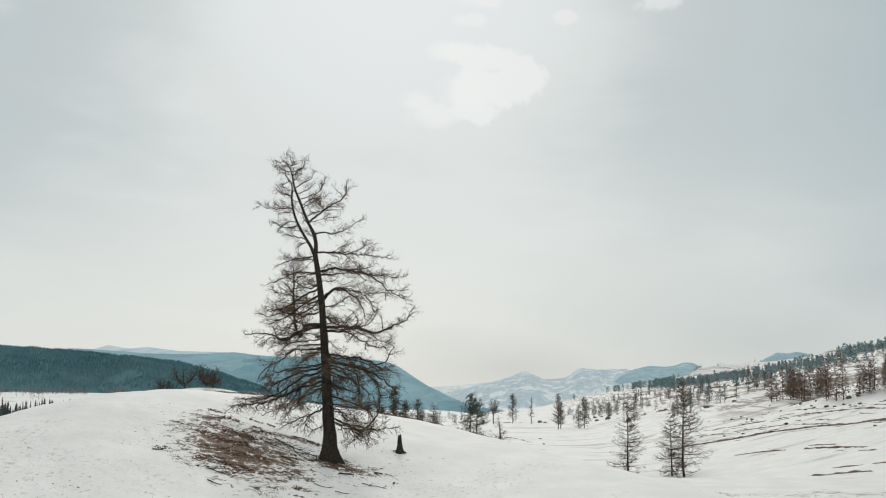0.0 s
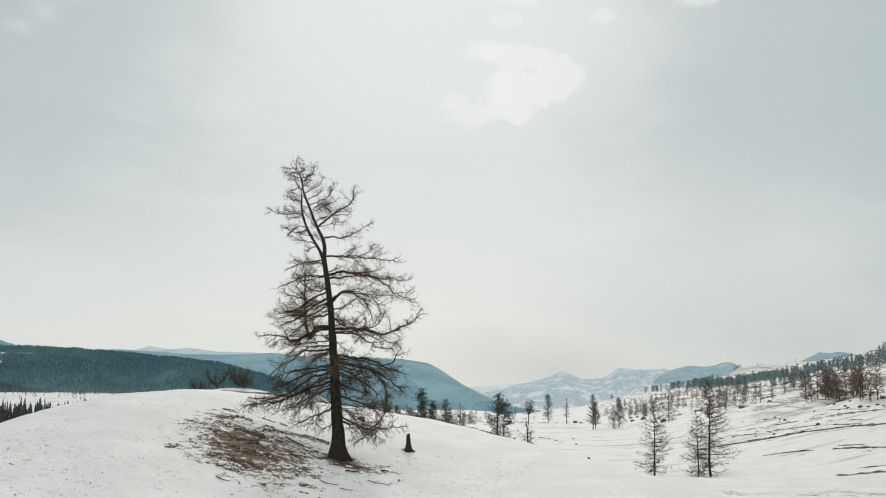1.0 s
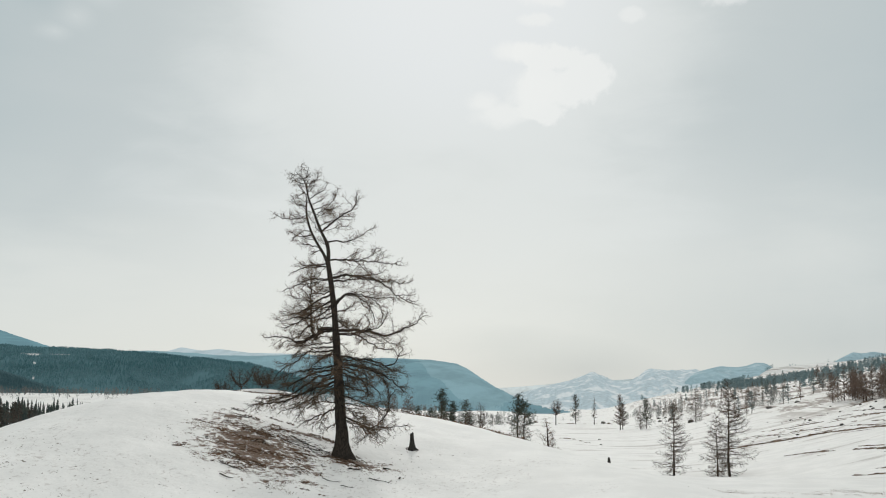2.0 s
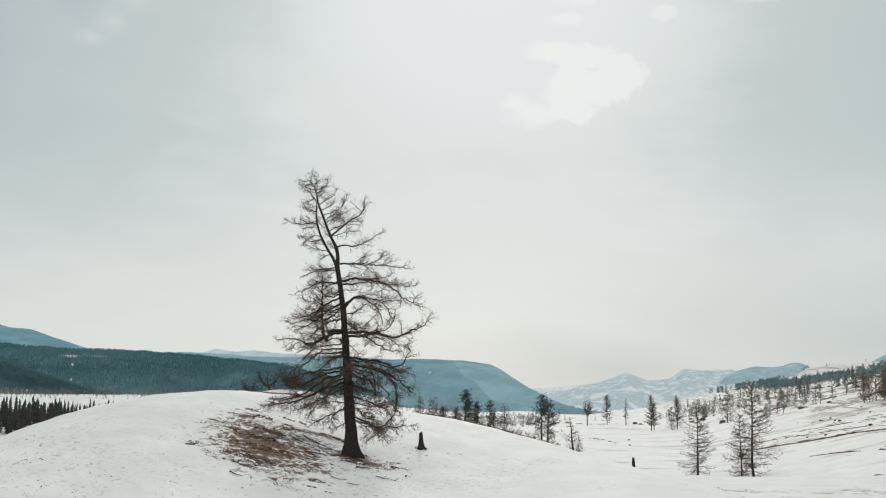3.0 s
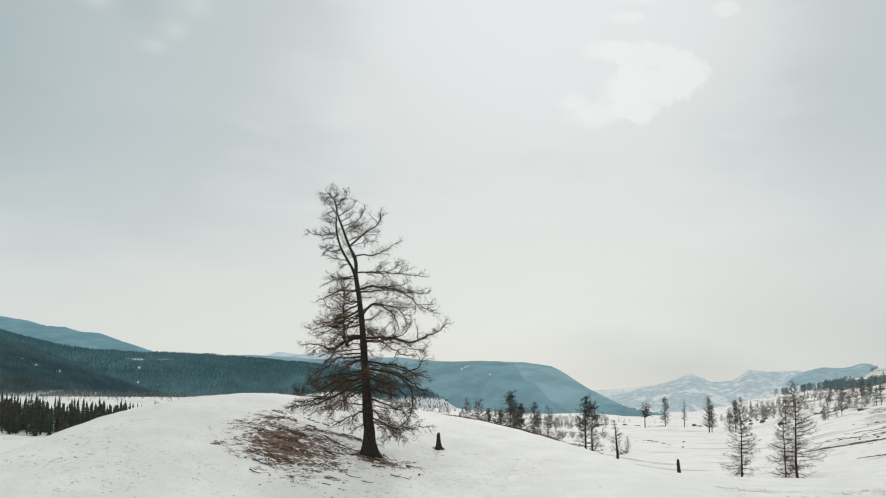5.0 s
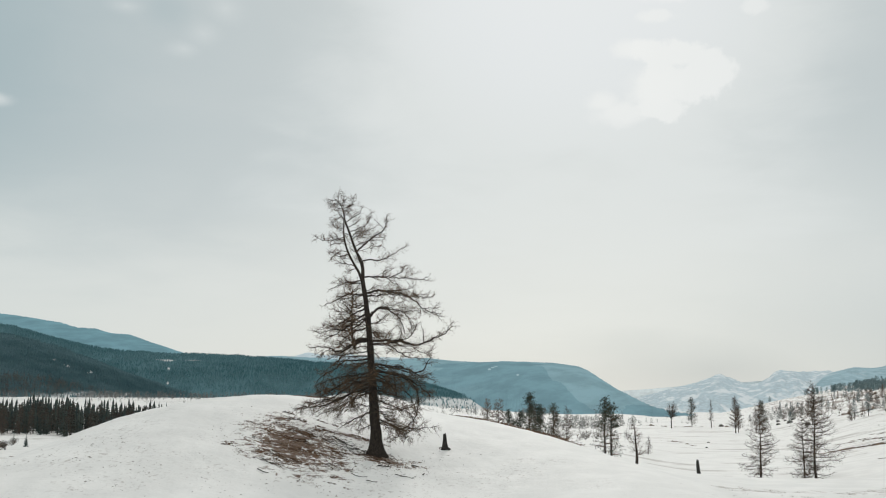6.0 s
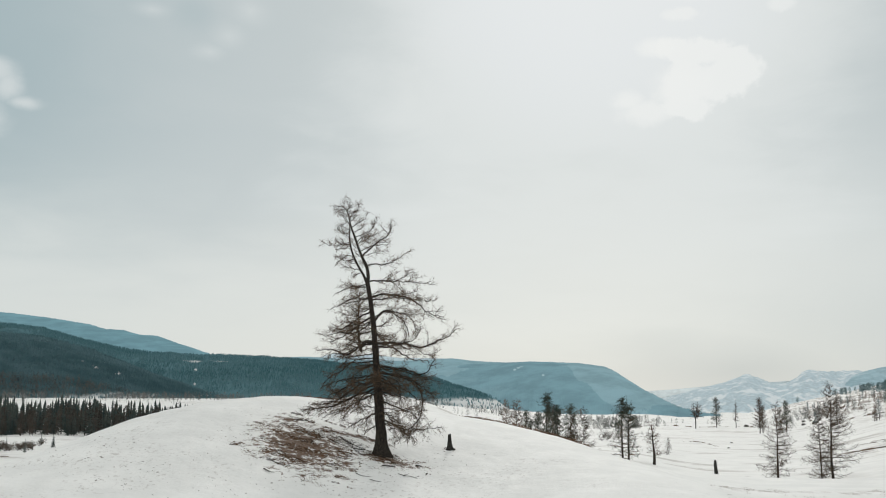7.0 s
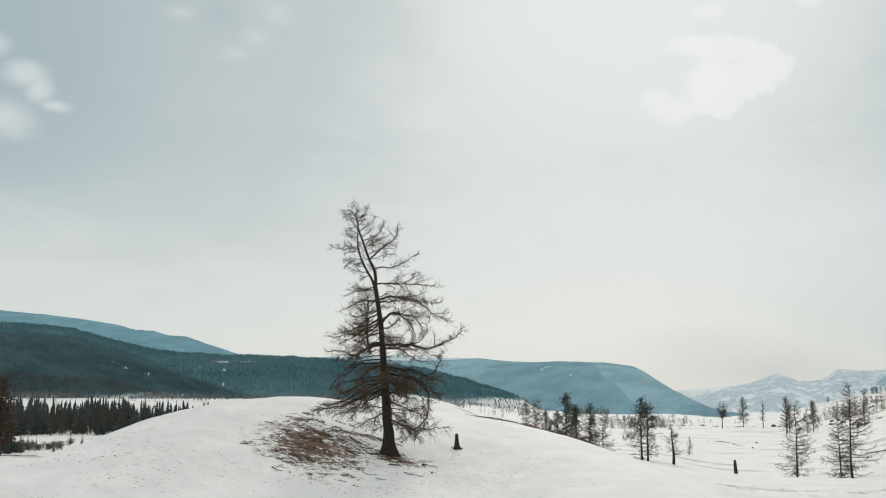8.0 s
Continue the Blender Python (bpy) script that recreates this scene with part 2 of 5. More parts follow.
    lumps = n.math("ADD", n.math("MULTIPLY", grain, 0.4), n.math("MULTIPLY", n.noise(at, 1.6, 4.0), 1.6))
    return c, lumps, 0.055


SNOW = surface("old snow", snow_build, 0.7, 0.3)
angles = np.radians(np.concatenate([np.arange(-180, -50, 4.0), np.arange(-50, 40, 0.22), np.arange(40, 180.1, 4.0)]))
reach = np.concatenate([[0.0, 5, 10, 15, 20, 25], np.arange(30, 125, 0.7), 125 * 1.02 ** np.arange(0, 185)])
ga, gr = np.meshgrid(angles, reach)
gx, gy = gr * np.sin(ga), gr * np.cos(ga)
land = new("ground", mesh("ground", np.stack([gx, gy, ground(gx, gy)], -1).reshape(-1, 3), grid_faces(len(reach), len(angles))[:, ::-1].tolist(), SNOW, True))
tagged(land, "old trampled snow over a knoll and valley, bare in places", "ground", kind="structure")


# ---- distant ridges ----
def ridge(name, label, material, near_r, far_r, sides, ups, rough, seed, foot=-30.0, cols=420, crag=0.014, grain=0.0):
    """A range of hills: its crest by degrees right of straight ahead and degrees above the horizon. The distances of its foot and
    its crest are numbers, or (sides, distances) where the range runs towards or away."""
    side = np.linspace(sides[0], sides[-1], cols)
    up = np.interp(side, sides, ups)
    half = max(2, int(0.2 * cols / (sides[-1] - sides[0])))
    k = np.hanning(2 * half + 1)
    up = np.convolve(np.pad(up, half, "edge"), k / k.sum(), "valid")
    leafy = np.random.RandomState(int(seed * 10))
    near_r = np.interp(side, *near_r) if isinstance(near_r, tuple) else near_r
    far_r = np.interp(side, *far_r) if isinstance(far_r, tuple) else far_r
    a = np.radians(side)
    rows = []
    for i, f in enumerate(np.linspace(0, 1.25, 46)):
        r = near_r + (far_r - near_r) * f
        top = 4 + far_r * np.tan(np.radians(up))
        h = foot + (top - foot) * (math.sin(min(f, 1) * math.pi / 2) ** 0.9 if f <= 1 else 1 - (f - 1) * 1.2)
        bumps = np.array([noise.fractal((s * 0.11 + seed, f * 1.1, seed), 1.0, 2.0, 6) for s in side])
        fine_bumps = np.array([noise.fractal((s * 1.3 + seed, f * 7.0, seed), 1.0, 2.0, 3) for s in side])
        h = h + (bumps * math.sin(math.pi * min(f, 1)) * 0.16 + fine_bumps * crag) * (top - foot) * rough + grain * (1.0 if f > 0.95 else 0.1) * leafy.uniform(-1, 1, cols)
        rr = r * (1 + 0.10 * bumps * (1 - min(f, 1)))
        rows.append(np.stack([rr * np.sin(a), rr * np.cos(a), h], 1))
    v = np.concatenate(rows)
    ob = new(name, mesh(name, v, grid_faces(46, cols).tolist(), material, True))
    tagged(ob, label, "mountain", kind="structure")
    return np.array(rows)


# clearings in the woods: degrees right of straight ahead, height, half width in degrees, half height
CLEARINGS = ((-25.5, 56.0, 0.55, 2.4), (-24.2, 56.5, 0.6, 1.3), (-25.4, 40.0, 0.1, 2.6), (-25.4, 17.0, 0.05, 2.0),
             (-30.5, 35.5, 0.25, 2.5), (-29.4, 28.0, 0.12, 2.4), (-31.2, 44.0, 0.1, 2.0))
GLADES = ((-7.9, 64.0, 0.07, 2.6), (-7.7, 69.0, 0.08, 2.0), (-7.55, 73.0, 0.1, 1.4), (-6.3, 46.0, 0.06, 2.6))


def cleared(x, y, z):
    side = np.degrees(np.arctan2(x, y))
    out = np.zeros(len(x), bool)
    for s, h, a, b in CLEARINGS:
        out |= np.hypot((side - s) / a, (z - h) / b) < 1.0
    return out


def hillside(name, wood, snow, amount, size, haze_glow=0.0, stretch=(1, 0.22, 1), low_snow=0.0, open_spots=()):
    """Forest-clad slope with clearings; far ranges, as a backdrop, carry distance haze in their colour and emission."""
    def build(n, place):
        at = n.vec("MULTIPLY", place, stretch)
        px, py, height = n.xyz(place)
        patch = n.noise(at, size, 7.0, 0.66, 0.4)
        tone = n.noise(at, size * 5, 5.0, 0.65)
        c = n.mix(n.step(tone, 0.35, 0.65), tuple(0.88 * v for v in wood), tuple(1.1 * v for v in wood))
        c = n.mix(n.step(patch, 1 - amount - 0.05, 1 - amount + 0.06), c, snow)
        if low_snow:
            c = n.mix(n.step(n.math("ADD", height, n.math("MULTIPLY", n.math("SUBTRACT", patch, 0.5), 60.0)), low_snow, low_snow - 10), c, (0.66, 0.675, 0.67))
        if open_spots:
            side = n.math("DEGREES", n.math("ARCTAN2", px, py))
            deep = 9.0
            for s, h, a, b in open_spots:
                u, v = n.math("DIVIDE", n.math("SUBTRACT", side, s), a), n.math("DIVIDE", n.math("SUBTRACT", height, h), b)
                deep = n.math("MINIMUM", deep, n.math("SQRT", n.math("ADD", n.math("MULTIPLY", u, u), n.math("MULTIPLY", v, v))))
            deep = n.math("ADD", deep, n.math("MULTIPLY", n.math("SUBTRACT", tone, 0.5), 5.0))
            c = n.mix(n.step(deep, 1.1, 0.6), c, tuple(min(0.55, 0.14 + v) for v in snow))
        return c, tone, 6.0
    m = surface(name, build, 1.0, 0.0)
    # airlight before the far ranges, added as emission of the slope's own colour
    if haze_glow:
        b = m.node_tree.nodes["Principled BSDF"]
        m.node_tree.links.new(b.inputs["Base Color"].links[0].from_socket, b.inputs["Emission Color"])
        b.inputs["Emission Strength"].default_value = haze_glow
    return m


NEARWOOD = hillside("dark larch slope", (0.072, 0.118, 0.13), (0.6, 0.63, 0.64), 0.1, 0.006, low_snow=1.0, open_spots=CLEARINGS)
# from the shoulder outward, teal to pale tints paint distance haze into the colour
SHOULDER = hillside("haze-tinted teal slope", (0.095, 0.178, 0.2), (0.4, 0.46, 0.48), 0.1, 0.005, low_snow=1.0, open_spots=CLEARINGS)
HAZEWOOD = hillside("hazy wooded slope in blue haze colour", (0.205, 0.32, 0.36), (0.23, 0.345, 0.385), 0.4, 0.003, 0.25, (1, 0.1, 3.0), 0.0, GLADES)
MIDWOOD = hillside("wooded slope in blue haze colour", (0.16, 0.27, 0.31), (0.182, 0.295, 0.335), 0.4, 0.003, 0.25, (1, 0.1, 3.0), 0.0, GLADES)
BACKWOOD = hillside("haze-paled wooded slope", (0.155, 0.28, 0.325), (0.2, 0.33, 0.375), 0.35, 0.005, 0.25, (1, 0.15, 3))
PALEWOOD = hillside("haze-paled range", (0.36, 0.44, 0.475), (0.43, 0.50, 0.53), 0.4, 0.004, 0.35)
SNOWRANGE = hillside("haze-paled snowy range", (0.415, 0.495, 0.53), (0.60, 0.64, 0.655), 0.46, 0.03, 0.25, (1, 0.2, 1.8))
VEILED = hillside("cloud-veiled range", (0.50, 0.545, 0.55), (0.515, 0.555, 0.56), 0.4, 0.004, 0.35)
DOMEWOOD = hillside("haze-blued dome woods", (0.275, 0.38, 0.42), (0.47, 0.54, 0.565), 0.36, 0.012, 0.25)

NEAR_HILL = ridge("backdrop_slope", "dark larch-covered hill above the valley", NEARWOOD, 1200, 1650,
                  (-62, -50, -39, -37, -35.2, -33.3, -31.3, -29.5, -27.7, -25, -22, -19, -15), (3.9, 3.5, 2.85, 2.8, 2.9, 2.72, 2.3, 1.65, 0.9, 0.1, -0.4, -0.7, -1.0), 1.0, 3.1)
SHOULDER_HILL = ridge("backdrop_shoulder", "wooded shoulder with a teal haze tint beyond the dark hill", SHOULDER, 1450, 1950,
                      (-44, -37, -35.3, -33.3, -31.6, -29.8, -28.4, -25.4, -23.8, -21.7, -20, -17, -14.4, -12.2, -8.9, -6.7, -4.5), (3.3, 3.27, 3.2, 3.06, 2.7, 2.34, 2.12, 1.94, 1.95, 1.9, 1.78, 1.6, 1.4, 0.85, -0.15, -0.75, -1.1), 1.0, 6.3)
SPUR_HILL = ridge("backdrop_spur", "wooded ridge coloured with blue haze rising behind the dark hill", BACKWOOD, 2300, 2650,
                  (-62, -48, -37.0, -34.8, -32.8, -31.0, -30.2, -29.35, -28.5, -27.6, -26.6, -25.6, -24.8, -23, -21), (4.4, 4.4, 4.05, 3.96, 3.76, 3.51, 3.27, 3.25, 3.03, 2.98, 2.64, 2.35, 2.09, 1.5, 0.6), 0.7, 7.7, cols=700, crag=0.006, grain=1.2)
ridge("backdrop_mountain", "forested mountain coloured with blue haze across the valley", HAZEWOOD, ((-10, -5, 0), (1900, 1350, 1200)), ((-3, 1.2), (3700, 1500)),
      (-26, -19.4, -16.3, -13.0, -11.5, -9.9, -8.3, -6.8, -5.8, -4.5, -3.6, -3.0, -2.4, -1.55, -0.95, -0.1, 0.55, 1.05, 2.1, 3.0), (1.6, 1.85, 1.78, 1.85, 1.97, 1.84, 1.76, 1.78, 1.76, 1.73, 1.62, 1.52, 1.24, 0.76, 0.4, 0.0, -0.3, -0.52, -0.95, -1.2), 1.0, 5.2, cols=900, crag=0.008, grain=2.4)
ridge("backdrop_foothill", "wooded flank coloured with blue haze before the mountain", MIDWOOD, ((-10, -5, 0), (1800, 1250, 1100)), ((-3, 1.2), (3450, 1400)),
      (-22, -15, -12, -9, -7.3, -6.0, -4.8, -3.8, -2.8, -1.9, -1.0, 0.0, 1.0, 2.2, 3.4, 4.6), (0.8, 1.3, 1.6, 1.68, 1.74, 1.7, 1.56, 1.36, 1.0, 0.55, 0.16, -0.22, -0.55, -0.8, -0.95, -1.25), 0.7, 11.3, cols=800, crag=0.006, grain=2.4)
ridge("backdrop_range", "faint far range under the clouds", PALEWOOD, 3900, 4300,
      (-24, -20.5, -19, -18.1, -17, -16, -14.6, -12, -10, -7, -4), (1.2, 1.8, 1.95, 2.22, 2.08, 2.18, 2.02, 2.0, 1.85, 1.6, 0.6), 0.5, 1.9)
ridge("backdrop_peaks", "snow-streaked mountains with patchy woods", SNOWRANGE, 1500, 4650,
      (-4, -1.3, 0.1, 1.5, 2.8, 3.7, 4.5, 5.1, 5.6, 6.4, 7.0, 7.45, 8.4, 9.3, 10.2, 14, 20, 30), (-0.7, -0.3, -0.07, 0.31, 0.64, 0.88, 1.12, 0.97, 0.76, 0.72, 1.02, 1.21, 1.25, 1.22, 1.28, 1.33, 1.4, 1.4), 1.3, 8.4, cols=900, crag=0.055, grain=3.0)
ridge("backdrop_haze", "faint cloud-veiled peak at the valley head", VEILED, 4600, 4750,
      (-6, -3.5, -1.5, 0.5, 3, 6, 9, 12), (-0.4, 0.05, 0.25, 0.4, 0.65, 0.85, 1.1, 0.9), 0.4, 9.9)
ridge("backdrop_dome", "wooded dome coloured with blue haze on the skyline", DOMEWOOD, 1900, 2900,
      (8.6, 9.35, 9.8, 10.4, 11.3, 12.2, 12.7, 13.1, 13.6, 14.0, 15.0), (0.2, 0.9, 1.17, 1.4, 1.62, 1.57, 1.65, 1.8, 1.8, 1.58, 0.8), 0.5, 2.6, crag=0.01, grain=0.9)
ridge("backdrop_hump", "wooded hump coloured with blue haze behind the snowy slope", DOMEWOOD, 2300, 2600,
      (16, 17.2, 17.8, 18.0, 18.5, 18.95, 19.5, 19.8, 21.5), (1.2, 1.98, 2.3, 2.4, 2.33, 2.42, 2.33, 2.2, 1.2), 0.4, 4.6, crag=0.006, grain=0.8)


SNOWHILL = hillside("grass-streaked snowy hill", (0.78, 0.775, 0.755), (0.30, 0.26, 0.225), 0.47, 0.02, 0.0, (1, 0.1, 2.6))
SNOW_HILL = ridge("backdrop_snow_hill", "snowy hill with grass showing through behind the pine belt", SNOWHILL, 1350, 1800,
                  (12.6, 13.4, 14.0, 15.8, 16.9, 18.7, 19.5, 20.1, 20.6, 21.2, 22, 24, 30, 40), (0.2, 1.2, 1.56, 1.74, 1.88, 1.98, 2.17, 2.28, 2.48, 2.54, 2.62, 2.8, 3.0, 3.0), 0.5, 14.2, cols=500, crag=0.008)


# ---- trees ----
def tube(V, F, pts, rad, n, tip=False):
    """Adds a tapered tube along pts; with tip it ends in a point."""
    base, k = len(V), len(pts)
    side = Vector((0.31, 0.87, 0.39))
    for i, (p, r) in enumerate(zip(pts, rad)):
        d = (pts[min(i + 1, k - 1)] - pts[max(i - 1, 0)]).normalized()
        a = d.cross(side)
        a = a.normalized() if a.length > 1e-4 else d.orthogonal().normalized()
        side = a.cross(d)
        if tip and i == k - 1:
            V.append(tuple(p))
            break
        for j in range(n):
            q = p + (a * math.cos(6.2832 * j / n) + side * math.sin(6.2832 * j / n)) * r
            V.append(tuple(q))
    for i in range(k - 1):
        for j in range(n):
            u, v = base + i * n + j, base + i * n + (j + 1) % n
            if tip and i == k - 2:
                F.append((u, v, base + (k - 1) * n))
            else:
                F.append((u, v, v + n, u + n))


def heading_of(az, el):
    a, e = radians(az), radians(el)
    return Vector((math.cos(a) * math.cos(e), math.sin(a) * math.cos(e), math.sin(e)))


def bough(start, az, length, elevs, step, rnd, wiggle=7.0):
    """The line of a branch: its slope passes through elevs, degrees, from trunk to tip."""
    n = max(3, int(length / step))
    p, pts, yaw = Vector(start), [Vector(start)], az
    for i in range(n):
        f = i / max(1, n - 1) * (len(elevs) - 1)
        k = min(int(f), len(elevs) - 2)
        e = elevs[k] + (elevs[k + 1] - elevs[k]) * (f - k) + rnd.gauss(0, wiggle)
        yaw += rnd.gauss(0, wiggle)
        p = p + heading_of(yaw, e) * (length / n)
        pts.append(p.copy())
    return pts


def fringe(V, F, pts, rnd, start=0.25, gap=0.15, long=0.8, hang=0.0, thick=0.008, twig_gap=0.045, twig_long=0.27):
    """Side shoots and fine twigs along a branch."""
    total = len(pts) - 1
    run = 0.0
    for i in range(total):
        seg = pts[i + 1] - pts[i]
        run += seg.length
        f = (i + 1) / total
        if f < start:
            run = 0
            continue
        while run > gap:
            run -= gap * rnd.uniform(0.7, 1.4)
            d = seg.normalized()
            reach_ = long * rnd.uniform(0.35, 1.1) * (1.2 - 0.65 * f)
            az, el = splay(d, rnd, 30, 75, hang)
            shoot = bough(pts[i] + seg * rnd.random(), az, reach_, (el, el * 0.7 + hang * 0.4 + rnd.uniform(-15, 20)), 0.16, rnd, 11)
            tube(V, F, shoot, [thick * (1 - 0.7 * j / len(shoot)) for j in range(len(shoot))], 3, True)
            count = max(2, int(reach_ / twig_gap))
            for c in range(count):
                g = 0.12 + 0.88 * (c + rnd.random()) / count
                j = min(int(g * (len(shoot) - 1)), len(shoot) - 2)
                at = shoot[j].lerp(shoot[j + 1], rnd.random())
                az2, el2 = splay((shoot[j + 1] - shoot[j]).normalized(), rnd, 25, 70, hang * 0.5)
                tl = twig_long * rnd.uniform(0.4, 1.2)
                mid = at + heading_of(az2, el2) * tl * 0.55
                tube(V, F, [at, mid, mid + heading_of(az2 + rnd.uniform(-30, 30), el2 + rnd.uniform(-30, 30)) * tl * 0.5],
                     [thick * 0.55, thick * 0.42, 0], 3, True)


def splay(d, rnd, lo, hi, hang):
    """A heading that leaves the way d at lo to hi degrees, to any side, drawn up or down by hang."""
    a = d.orthogonal().normalized()
    b = d.cross(a)
    turn, off = rnd.uniform(0, 6.2832), radians(rnd.uniform(lo, hi))
    q = d * math.cos(off) + (a * math.cos(turn) + b * math.sin(turn)) * math.sin(off)
    q.z += math.sin(radians(hang)) * 0.8
    q.normalize()
    return math.degrees(math.atan2(q.y, q.x)), math.degrees(math.asin(max(-1, min(1, q.z))))


def part(name, me, parent, label=""):
    ob = new(name, me)
    ob.parent = parent
    return tagged(ob, label)


rnd = random.Random(11)
TREE = (-5.42, 50.5)
larch = new("larch_tree")
larch.location = (*TREE, on(*TREE) - 0.08)
tagged(larch, "tall old leafless larch with forked leaning top on snow", "tree")


def smooth_line(keys, step):
    """A line through (x, y, z, radius) keys, rounded."""
    k = np.array(keys, float)
    s = np.concatenate([[0], np.cumsum(np.linalg.norm(np.diff(k[:, :3], axis=0), axis=1))])
    t = np.linspace(0, s[-1], max(4, int(s[-1] / step)))
    q = np.stack([np.interp(t, s, k[:, i]) for i in range(4)], 1)
    for _ in range(3):
        q[1:-1] = 0.25 * q[:-2] + 0.5 * q[1:-1] + 0.25 * q[2:]
    return [Vector(p[:3]) for p in q], [float(p[3]) for p in q]


TRUNK = ((0.02, 0.00, -0.35, 0.68), (0.00, 0.00, 0.0, 0.56), (-0.02, 0.00, 0.18, 0.502), (-0.01, 0.00, 0.51, 0.404), (-0.02, 0.00, 0.83, 0.348), (-0.09, 0.00, 1.58, 0.286), (-0.17, 0.00, 2.40, 0.272), (-0.25, 0.00, 3.21, 0.258), (-0.35, 0.00, 4.58, 0.216), (-0.47, 0.00, 5.96, 0.188), (-0.57, 0.00, 7.07, 0.167), (-0.68, 0.00, 7.91, 0.153), (-0.80, 0.00, 8.75, 0.146), (-0.96, 0.00, 9.60, 0.132), (-1.07, 0.00, 10.16, 0.125))
STEM = ((-1.04, 0.00, 10.11, 0.105), (-1.00, 0.00, 10.51, 0.098), (-1.10, 0.00, 11.07, 0.091), (-1.34, 0.00, 11.44, 0.081), (-1.46, 0.00, 11.72, 0.077), (-1.69, 0.10, 12.17, 0.070), (-1.89, 0.20, 12.70, 0.064), (-2.09, 0.30, 13.12, 0.059), (-2.28, 0.30, 13.56, 0.050), (-2.35, 0.30, 13.99, 0.039), (-2.41, 0.20, 14.35, 0.033), (-2.54, 0.10, 14.59, 0.025), (-2.75, 0.10, 14.78, 0.018), (-2.92, 0.10, 14.9, 0.010))
LEADER = ((-1.11, 0.00, 10.11, 0.091), (-1.32, 0.05, 10.56, 0.081), (-1.59, 0.10, 10.94, 0.072), (-1.88, 0.20, 11.41, 0.067), (-2.10, 0.30, 11.82, 0.061), (-2.29, 0.40, 12.36, 0.056), (-2.40, 0.50, 12.87, 0.050), (-2.41, 0.50, 13.22, 0.039), (-2.35, 0.50, 13.57, 0.031), (-2.49, 0.50, 13.91, 0.020), (-2.73, 0.50, 14.18, 0.011))


def wood(name, keys, sides, label=""):
    pts, rad = smooth_line(keys, 0.16)
    V, F = [], []
    tube(V, F, pts, rad, sides)
    out = []
    for i, v in enumerate(V):
        p, c = Vector(v), pts[min(i // sides, len(pts) - 1)]
        lump = noise.noise(Vector((p.x * 4, p.y * 4, p.z * 1.2))) * 0.16 + noise.noise(p * 9) * 0.06
        if name == "trunk" and p.z < 0.7:
            lump += 0.35 * (0.7 - p.z) * max(0, math.sin(math.atan2(p.y, p.x) * 5 + 1.0))
        out.append(tuple(c + (p - c) * (1 + lump)))
    return part(name, mesh(name, out, F, BARK, True), larch, label), pts


trunk, trunk_line = wood("trunk", TRUNK, 18)
stem, stem_line = wood("stem", STEM, 10)
leader, leader_line = wood("stem", LEADER, 10)


def spot(line, h):
    return min(line, key=lambda p: abs(p.z - h))


def limb(h, az, length, elevs, r, line=trunk_line, start=0.25, long=0.58, hang=6.0, gap=0.105, forks=1.7, wiggle=2.5):
    """A limb of the larch at height h, forking into boughs, with its spray of twigs."""
    pts = bough(spot(line, h), az, length, elevs, 0.14, rnd, wiggle)
    for i in range(2, len(pts)):
        pts[i] = pts[i] + Vector((rnd.gauss(0, 0.02), rnd.gauss(0, 0.03), rnd.gauss(0, 0.028)))
    V, F, TV, TF = [], [], [], []
    tube(V, F, pts, [r * (1 - 0.85 * i / len(pts)) ** 0.8 + 0.004 for i in range(len(pts))], 6, True)
    fringe(TV, TF, pts, rnd, start, gap, long, hang)
    for k in range(int(length * forks) + 1):
        f = rnd.uniform(0.2, 0.95)
        i = min(int(f * len(pts)), len(pts) - 2)
        side, up = splay((pts[i + 1] - pts[i]).normalized(), rnd, 22, 62, hang * 0.5)
        arm = bough(pts[i], side, length * rnd.uniform(0.16, 0.36) * (1.25 - f) + 0.2, (up, up * 0.7, up * 0.6 + hang * 0.7), 0.13, rnd, 10)
        tube(V, F, arm, [r * 0.36 * (1.1 - f * 0.5) * (1 - 0.8 * q / len(arm)) + 0.004 for q in range(len(arm))], 5, True)
        fringe(TV, TF, arm, rnd, 0.2, gap, long * 0.8, hang)
    ob = part("limb", mesh("limb", V, F, BARK, True), larch)
    part("twig_spray", mesh("twig_spray", TV, TF, TWIG), ob, "fine brown leafless twigs")["kind"] = "stuff"
    return pts


# right-hand limbs of the top
limb(11.67, -18, 3.13, (37, 37, 28, 23, 76, 93), 0.050, stem_line)
limb(11.16, 26, 2.93, (25, -6, 15, 26, 34, 37), 0.038, stem_line)
limb(12.82, 10, 1.95, (20, 21, 33, 71, 80), 0.022, stem_line, long=0.5)
limb(13.18, -30, 1.18, (12, 17, 58), 0.018, stem_line, long=0.5)
limb(13.56, 15, 1.44, (34, 31, 45, 84), 0.022, stem_line, long=0.5)
limb(14.27, -10, 1.20, (18, 31, 70, 86), 0.018, stem_line, long=0.5)
limb(13.82, 40, 0.75, (44, 44, 54), 0.014, stem_line, long=0.5)
limb(12.41, 55, 2.01, (31, 30, 26, 23), 0.026, stem_line, long=0.55, forks=3.5)
limb(12.58, -52, 2.22, (11, 13, -10, -49), 0.024, stem_line, long=0.55, forks=3.5)
limb(11.96, 40, 1.52, (32, 22, 22, 70), 0.022, stem_line, long=0.5)
limb(11.70, 20, 1.68, (16, 15, 16, -13), 0.014, stem_line, long=0.5)
limb(14.40, 30, 0.86, (69, 73, 78), 0.013, stem_line, long=0.5)
limb(14.70, -60, 0.67, (75, 94, 120), 0.012, stem_line, long=0.5)
